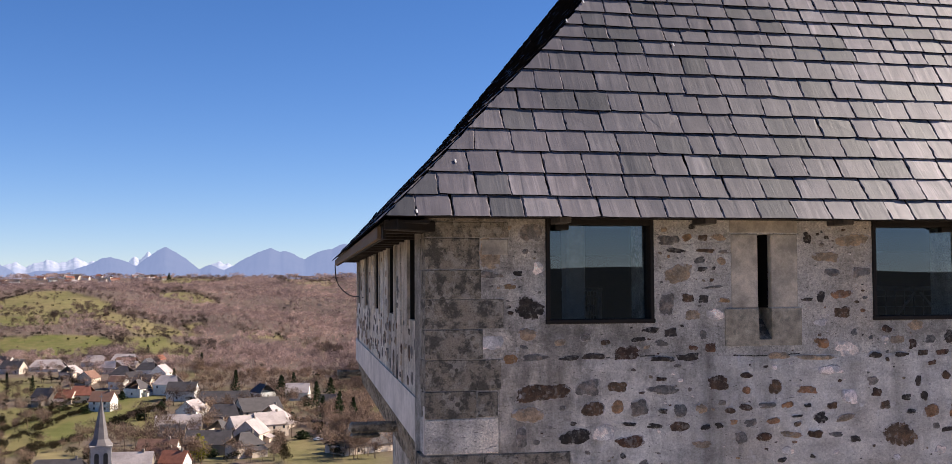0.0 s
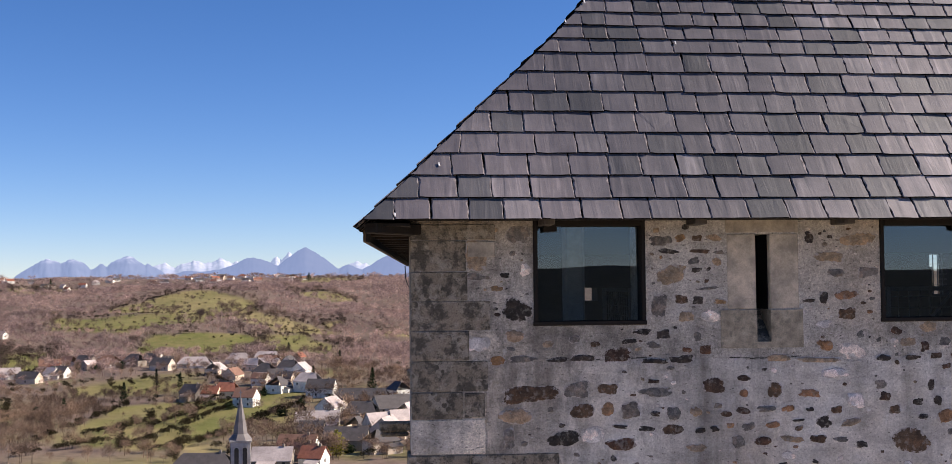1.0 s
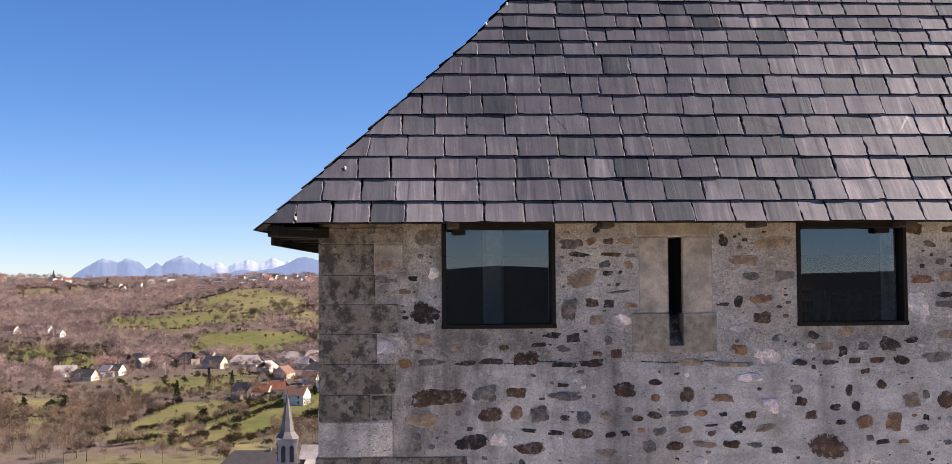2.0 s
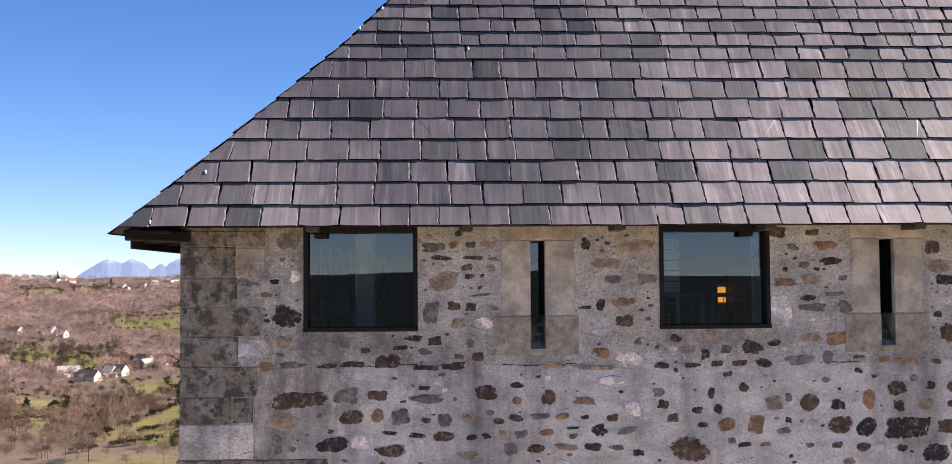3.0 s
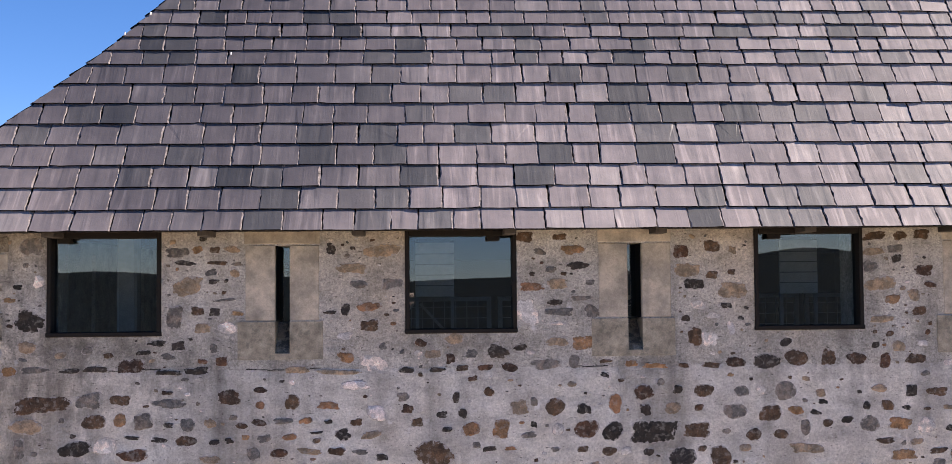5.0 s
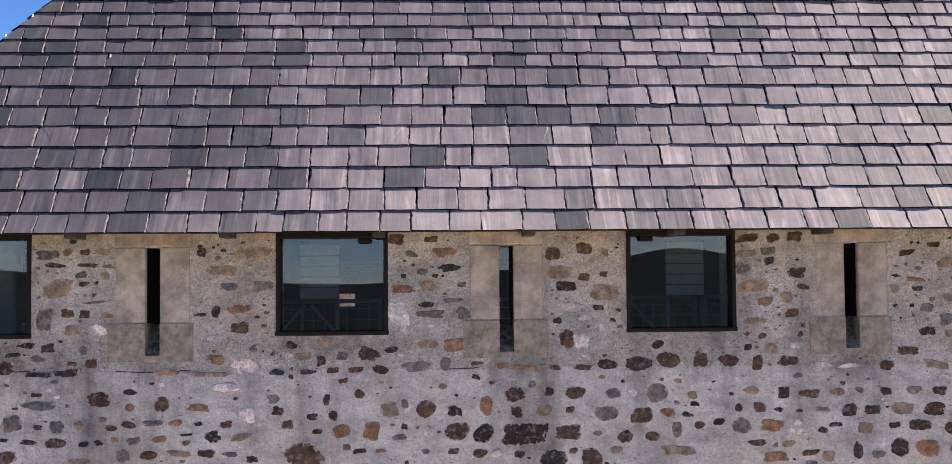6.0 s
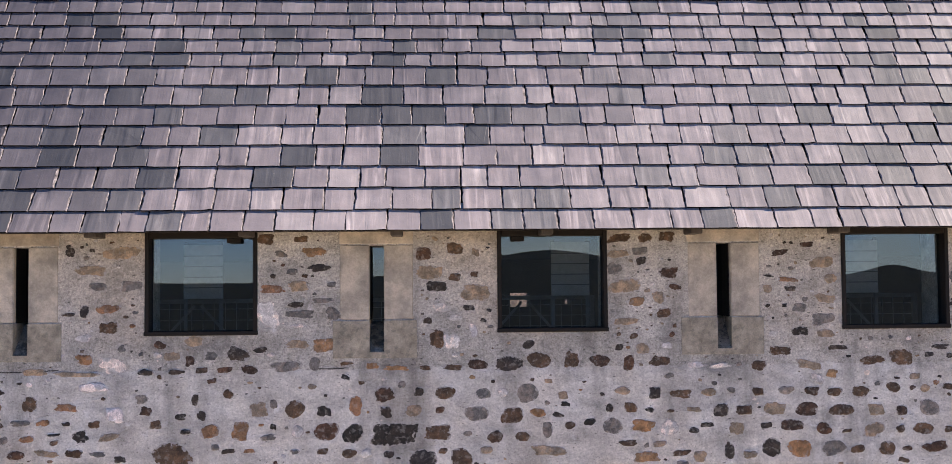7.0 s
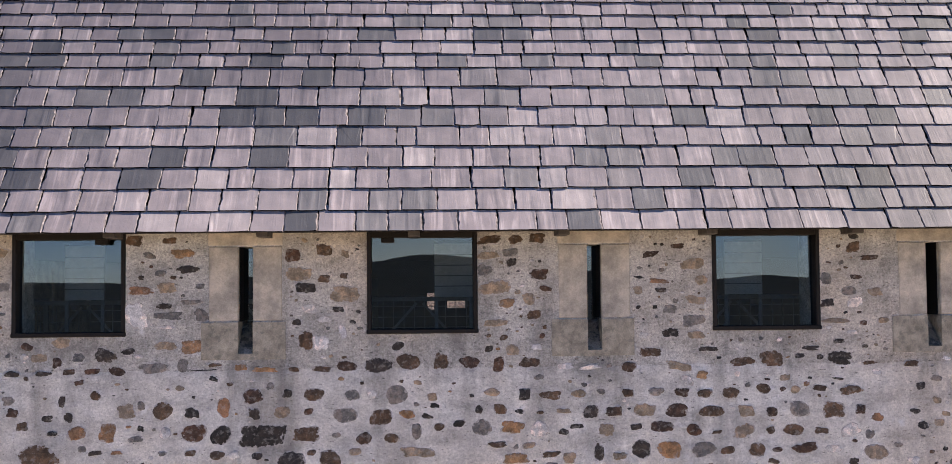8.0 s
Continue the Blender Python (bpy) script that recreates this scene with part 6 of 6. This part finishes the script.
BED_G = [(4.51, 0.61, 0.11, 0.05, "g"), (4.51, 1.54, 0.17, 0.2, "w"), (4.53, 1.23, 0.07, 0.03, "w"), (4.54, 1.73, 0.19, 0.07, "o"), (4.55, 0.86, 0.06, 0.07, "g"), (4.64, 1.14, 0.24, 0.09, "g"), (4.69, 1.86, 0.09, 0.05, "g"), (4.71, 0.5, 0.07, 0.04, "g"), (4.71, 0.82, 0.15, 0.13, "b"), (4.72, 1.61, 0.12, 0.05, "d"), (4.73, 0.65, 0.09, 0.09, "w"), (4.73, 1.31, 0.17, 0.07, "t"), (4.74, 1.45, 0.12, 0.03, "w"), (4.74, 1.75, 0.15, 0.08, "t"), (4.75, 1.54, 0.23, 0.06, "g"), (4.76, 2.11, 0.11, 0.05, "b"), (4.86, 1.16, 0.08, 0.1, "g"), (4.86, 2.01, 0.19, 0.07, "o"), (4.89, 1.89, 0.18, 0.06, "d"), (4.92, 0.5, 0.08, 0.05, "b")]
BED_H = [(4.92, 1.64, 0.17, 0.04, "g"), (4.93, 0.8, 0.11, 0.08, "d"), (4.93, 1.3, 0.17, 0.1, "o"), (4.95, 0.65, 0.19, 0.14, "b"), (4.99, 1.76, 0.07, 0.04, "g"), (5, 1.54, 0.12, 0.1, "g"), (5.1, 1.16, 0.11, 0.03, "b"), (5.12, 0.48, 0.11, 0.07, "b"), (5.15, 0.63, 0.15, 0.15, "d"), (5.17, 0.84, 0.1, 0.15, "o"), (5.25, 0.48, 0.08, 0.07, "w"), (5.3, 1.14, 0.1, 0.05, "o"), (5.39, 0.92, 0.15, 0.12, "b"), (5.4, 0.79, 0.09, 0.09, "d"), (5.42, 0.47, 0.08, 0.06, "d"), (5.46, 0.62, 0.35, 0.16, "d"), (5.48, 1.12, 0.19, 0.04, "o"), (5.61, 0.8, 0.13, 0.09, "t"), (5.65, 0.94, 0.08, 0.07, "d"), (5.68, 0.43, 0.21, 0.15, "d")]
BED_I = [(5.69, 1.99, 0.12, 0.11, "b"), (5.7, 1.12, 0.08, 0.04, "b"), (5.72, 1.48, 0.07, 0.05, "d"), (5.74, 1.85, 0.19, 0.11, "t"), (5.79, 0.63, 0.22, 0.11, "b"), (5.79, 1.34, 0.11, 0.15, "b"), (5.79, 1.74, 0.16, 0.08, "d"), (5.81, 0.8, 0.07, 0.05, "b"), (5.82, 1.58, 0.12, 0.07, "w"), (5.83, 0.49, 0.07, 0.05, "b"), (5.85, 0.93, 0.15, 0.1, "b"), (5.9, 1.32, 0.12, 0.12, "w"), (5.91, 1.12, 0.16, 0.05, "b"), (5.93, 1.5, 0.11, 0.05, "w"), (5.93, 1.81, 0.09, 0.06, "b"), (5.93, 2.03, 0.12, 0.1, "b"), (5.97, 0.43, 0.15, 0.16, "b"), (6.02, 0.62, 0.07, 0.04, "g"), (6.07, 1.4, 0.06, 0.11, "w"), (6.08, 1.83, 0.06, 0.05, "b")]
BED_J = [(6.09, 0.77, 0.19, 0.11, "g"), (6.09, 1.69, 0.22, 0.12, "t"), (6.09, 2, 0.06, 0.06, "t"), (6.1, 1.14, 0.15, 0.08, "b"), (6.14, 0.92, 0.12, 0.08, "g"), (6.23, 0.59, 0.12, 0.09, "b"), (6.34, 1.14, 0.22, 0.12, "d"), (6.36, 0.75, 0.17, 0.12, "b"), (6.44, 0.59, 0.12, 0.07, "b"), (6.48, 0.92, 0.16, 0.15, "g"), (6.49, 1.29, 0.09, 0.07, "d"), (6.56, 0.77, 0.12, 0.07, "o"), (6.57, 1.17, 0.19, 0.12, "b"), (6.63, 0.64, 0.08, 0.12, "g"), (6.64, 0.48, 0.25, 0.08, "t"), (6.82, 1.17, 0.11, 0.13, "b"), (7.04, 1.16, 0.16, 0.09, "b"), (7.11, 0.8, 0.06, 0.07, "d"), (7.13, 0.66, 0.15, 0.12, "g"), (7.16, 1.87, 0.14, 0.09, "g")]
BED_K = [(7.19, 1.26, 0.07, 0.05, "d"), (7.19, 1.98, 0.19, 0.06, "t"), (7.2, 2.1, 0.19, 0.07, "b"), (7.21, 0.93, 0.12, 0.06, "t"), (7.24, 1.46, 0.19, 0.06, "t"), (7.24, 1.73, 0.25, 0.11, "t"), (7.25, 0.53, 0.14, 0.05, "b"), (7.26, 1.13, 0.09, 0.13, "b"), (7.27, 0.8, 0.1, 0.08, "b"), (7.33, 1.61, 0.12, 0.07, "o"), (7.36, 0.66, 0.18, 0.09, "o"), (7.36, 2, 0.12, 0.06, "g"), (7.37, 1.25, 0.11, 0.08, "t"), (7.39, 0.42, 0.2, 0.08, "o"), (7.4, 2.1, 0.11, 0.07, "b"), (7.42, 0.78, 0.07, 0.04, "d"), (7.46, 0.91, 0.09, 0.09, "d"), (7.49, 0.52, 0.11, 0.05, "t"), (7.5, 1.15, 0.16, 0.08, "b"), (7.5, 1.64, 0.09, 0.09, "t")]
BED_L = [(7.54, 1.52, 0.11, 0.07, "b"), (7.56, 1.27, 0.08, 0.05, "w"), (7.57, 0.64, 0.14, 0.12, "w"), (7.57, 2.11, 0.12, 0.08, "b"), (7.58, 0.77, 0.06, 0.03, "b"), (7.58, 1.83, 0.14, 0.09, "b"), (7.63, 1.72, 0.09, 0.05, "b"), (7.66, 0.45, 0.14, 0.05, "b"), (7.66, 0.9, 0.16, 0.07, "b"), (7.76, 0.62, 0.08, 0.05, "d"), (7.76, 0.78, 0.11, 0.04, "t"), (7.78, 1.12, 0.12, 0.05, "w"), (7.8, 0.42, 0.1, 0.08, "t"), (7.86, 0.66, 0.1, 0.04, "d"), (7.88, 0.91, 0.12, 0.06, "t"), (7.97, 0.77, 0.12, 0.1, "d"), (7.97, 1.11, 0.16, 0.04, "w"), (8.03, 0.46, 0.08, 0.14, "d"), (8.09, 0.63, 0.12, 0.09, "t"), (8.15, 0.77, 0.13, 0.08, "b")]
BED_M = [(8.19, 0.43, 0.11, 0.06, "t"), (8.26, 0.91, 0.09, 0.07, "b"), (8.27, 1.11, 0.12, 0.08, "b"), (8.32, 0.65, 0.09, 0.05, "d"), (8.35, 1.57, 0.04, 0.03, "d"), (8.35, 1.7, 0.07, 0.06, "t"), (8.36, 0.48, 0.15, 0.14, "d"), (8.36, 1.8, 0.09, 0.02, "d"), (8.39, 0.78, 0.16, 0.1, "t"), (8.39, 1.35, 0.07, 0.05, "w"), (8.44, 1.22, 0.17, 0.07, "b"), (8.45, 1.98, 0.13, 0.05, "b"), (8.48, 0.92, 0.12, 0.07, "g"), (8.48, 1.57, 0.04, 0.03, "d"), (8.51, 1.77, 0.16, 0.04, "o"), (8.52, 0.65, 0.18, 0.09, "b"), (8.53, 1.7, 0.09, 0.04, "d"), (8.58, 0.47, 0.19, 0.14, "o"), (8.6, 1.37, 0.13, 0.07, "d"), (8.6, 1.55, 0.11, 0.07, "g")]
BED_N = [(8.64, 0.77, 0.17, 0.11, "b"), (8.66, 1.11, 0.19, 0.07, "t"), (8.66, 2.04, 0.12, 0.04, "b"), (8.68, 0.91, 0.11, 0.07, "b"), (8.77, 0.62, 0.12, 0.09, "b"), (8.78, 1.46, 0.19, 0.09, "g"), (8.78, 1.9, 0.19, 0.09, "t"), (8.8, 1.35, 0.13, 0.06, "t"), (8.81, 1.62, 0.17, 0.07, "t"), (8.84, 0.47, 0.19, 0.12, "g"), (8.86, 0.9, 0.12, 0.07, "b"), (8.89, 1.24, 0.16, 0.04, "d"), (8.91, 0.76, 0.2, 0.09, "b"), (8.95, 0.6, 0.08, 0.03, "b"), (9.03, 0.46, 0.11, 0.06, "b"), (9.06, 0.9, 0.13, 0.09, "b"), (9.16, 0.61, 0.16, 0.11, "t"), (9.16, 1.14, 0.2, 0.07, "b"), (9.18, 0.76, 0.12, 0.09, "t"), (9.26, 0.46, 0.13, 0.11, "b")]
BED_O = [(9.32, 0.93, 0.11, 0.08, "b"), (9.37, 0.61, 0.07, 0.06, "b"), (9.38, 0.75, 0.09, 0.08, "b"), (9.39, 1.16, 0.18, 0.13, "b"), (9.42, 0.46, 0.08, 0.04, "b"), (9.55, 0.61, 0.16, 0.09, "b"), (9.57, 0.92, 0.08, 0.06, "t"), (9.6, 0.77, 0.16, 0.12, "g"), (9.61, 1.18, 0.08, 0.04, "d"), (9.64, 0.47, 0.2, 0.08, "b"), (9.7, 1.24, 0.15, 0.04, "d"), (9.76, 0.93, 0.11, 0.05, "b"), (9.77, 0.6, 0.11, 0.05, "b"), (9.77, 1.17, 0.06, 0.04, "d"), (9.83, 1.78, 0.09, 0.09, "g"), (9.84, 1.59, 0.11, 0.06, "d"), (9.86, 0.46, 0.13, 0.06, "w"), (9.87, 0.76, 0.17, 0.13, "b"), (9.9, 1.45, 0.24, 0.04, "t"), (9.91, 1, 0.1, 0.02, "d")]
BED_P = [(9.92, 1.29, 0.09, 0.04, "d"), (9.93, 1.16, 0.21, 0.11, "d"), (10, 0.6, 0.15, 0.11, "w"), (10.01, 0.91, 0.19, 0.07, "b"), (10.01, 1.68, 0.13, 0.07, "g"), (10.03, 1.36, 0.08, 0.03, "w"), (10.05, 2.02, 0.12, 0.09, "b"), (10.06, 1.59, 0.13, 0.08, "w"), (10.07, 1.79, 0.09, 0.04, "b"), (10.08, 0.76, 0.08, 0.08, "b"), (10.12, 1.43, 0.06, 0.04, "b"), (10.16, 1.12, 0.12, 0.03, "b"), (10.18, 1.94, 0.15, 0.04, "b"), (10.2, 0.43, 0.19, 0.12, "t"), (10.22, 1.67, 0.11, 0.07, "t"), (10.28, 1.45, 0.1, 0.05, "t"), (10.49, 1.11, 0.13, 0.05, "b")]
BEDS = (BED_A, BED_B, BED_C, BED_D, BED_E, BED_F, BED_G, BED_H, BED_I, BED_J, BED_K, BED_L, BED_M, BED_N, BED_O, BED_P)
rg = random.Random(77)
taken = []


def free(x, z, w, h):
    for hx0, hx1, hz0, hz1 in holes:
        if x + w / 2 > hx0 - 0.03 and x - w / 2 < hx1 + 0.03 and z + h / 2 > hz0 - 0.035 and z - h / 2 < hz1 + 0.02:
            return False
    for s in SLITS:
        if s - 0.30 < x + w / 2 and x - w / 2 < s + SLIT_W + 0.27 and z + h / 2 > 29.19:
            return False
    if z < 28.5 and x < 1.2:
        return False
    if x - w / 2 < 0.63 and not (z > 29.2 and x - w / 2 > 0.42):
        return False
    if abs(z - PANEL_Z) < h / 2 + 0.012 and z > 29.06 and z < PANEL_Z:
        return False
    return all(abs(x - a) > (w + c) / 2 * 1.04 + 0.008 or abs(z - b) > (h + d) / 2 * 1.04 + 0.008 for a, b, c, d in taken)


def set_stone(x, z, w, h, kind):
    shapes = STONE_MESHES[kind]
    wide = w / h
    style = 2 if wide > 2.4 else rg.choice((0, 0, 1, 2)) if z < PANEL_Z else rg.choice((0, 1, 1, 2))
    ob = new("stone", shapes[3 * rg.randrange(5) + style])
    ob.parent = wall_north
    face = -PROUD if z < PANEL_Z and x > PANEL_X else 0.0
    out = rg.uniform(0.003, 0.007) if z > PANEL_Z else rg.uniform(0.004, 0.012)
    turn = rg.uniform(-0.10, 0.10) + (math.pi if rg.random() < 0.5 else 0.0)
    ob.matrix_basis = Matrix.Translation((x, face, z)) @ Matrix.Rotation(turn, 4, "Y") @ Matrix.Diagonal((w * 1.06, out, h * 1.06, 1))
    taken.append((x, z, w, h))


for bed in BEDS:
    for x, z, w, h, kind in bed:
        set_stone(x, z + 28, w, h, kind)
# gravel and chips between the stones, and the far end of the wall
for kind, many in (("d", 150), ("g", 170), ("t", 120), ("b", 110), ("w", 90), ("o", 30)):
    v, f, n, guard = [], [], 0, 0
    while n < many and guard < 6000:
        guard += 1
        far = rg.random() < 0.2
        x, z = (rg.uniform(10.4, LENGTH - 0.3) if far else rg.uniform(0.45, 11.0)), rg.uniform(28.3, 30.12)
        w = rg.uniform(0.05, 0.16) if far else rg.uniform(0.06, 0.11) if rg.random() < 0.12 else rg.uniform(0.014, 0.055)
        h = w * rg.uniform(0.4, 0.9)
        if z < PANEL_Z and w < 0.07 and rg.random() < 0.7 or w < 0.07 and noise.noise((x * 1.3, z * 2.0, 4.0)) < -0.12:
            continue
        if not free(x, z, w, h):
            continue
        taken.append((x, z, w, h))
        face = -PROUD if z < PANEL_Z else 0.0
        me = rg.choice(STONE_MESHES[kind])
        a = rg.uniform(-0.3, 0.3)
        k = len(v)
        for q in me.vertices:
            px, pz = q.co.x * w, q.co.z * h
            v.append((x + px * math.cos(a) - pz * math.sin(a), face + q.co.y * 0.004, z + px * math.sin(a) + pz * math.cos(a)))
        f += [tuple(i + k for i in p.vertices) for p in me.polygons]
        n += 1
    chips = mesh_object("chips", v, f, ROCKS[kind], wall_north, smooth=True)
    chips.data.attributes.new("rim", "FLOAT", "POINT").data.foreach_set("value", RIM * (len(v) // len(RIM)))
    tagged(chips, "small stones set in the mortar", kind="stuff")
# stones of the east wall, seen at a slant only
for kind, many in (("b", 45), ("d", 20), ("g", 45), ("t", 60)):
    v, f, n = [], [], 0
    while n < many:
        u, z = rg.uniform(0.4, DEPTH - 0.2), rg.uniform(28.84, 30.0)
        w = rg.uniform(0.06, 0.2)
        h = w * rg.uniform(0.45, 0.85)
        if any(u + w / 2 > a - 0.2 and u - w / 2 < b + 0.2 and z + h / 2 > c - 0.05 for a, b, c, d in east_holes):
            if rg.random() < 0.02:
                n += 1
            continue
        k = len(v)
        me = rg.choice(STONE_MESHES[kind])
        for q in me.vertices:
            v.append(east(u + q.co.x * w, q.co.y * 0.008, z + q.co.z * h))
        f += [tuple(i + k for i in p.vertices) for p in me.polygons]
        n += 1
    tagged(mesh_object("side_stones", v, f, ROCKS[kind], wall_east, smooth=True), "field stones set in the side wall", kind="stuff")
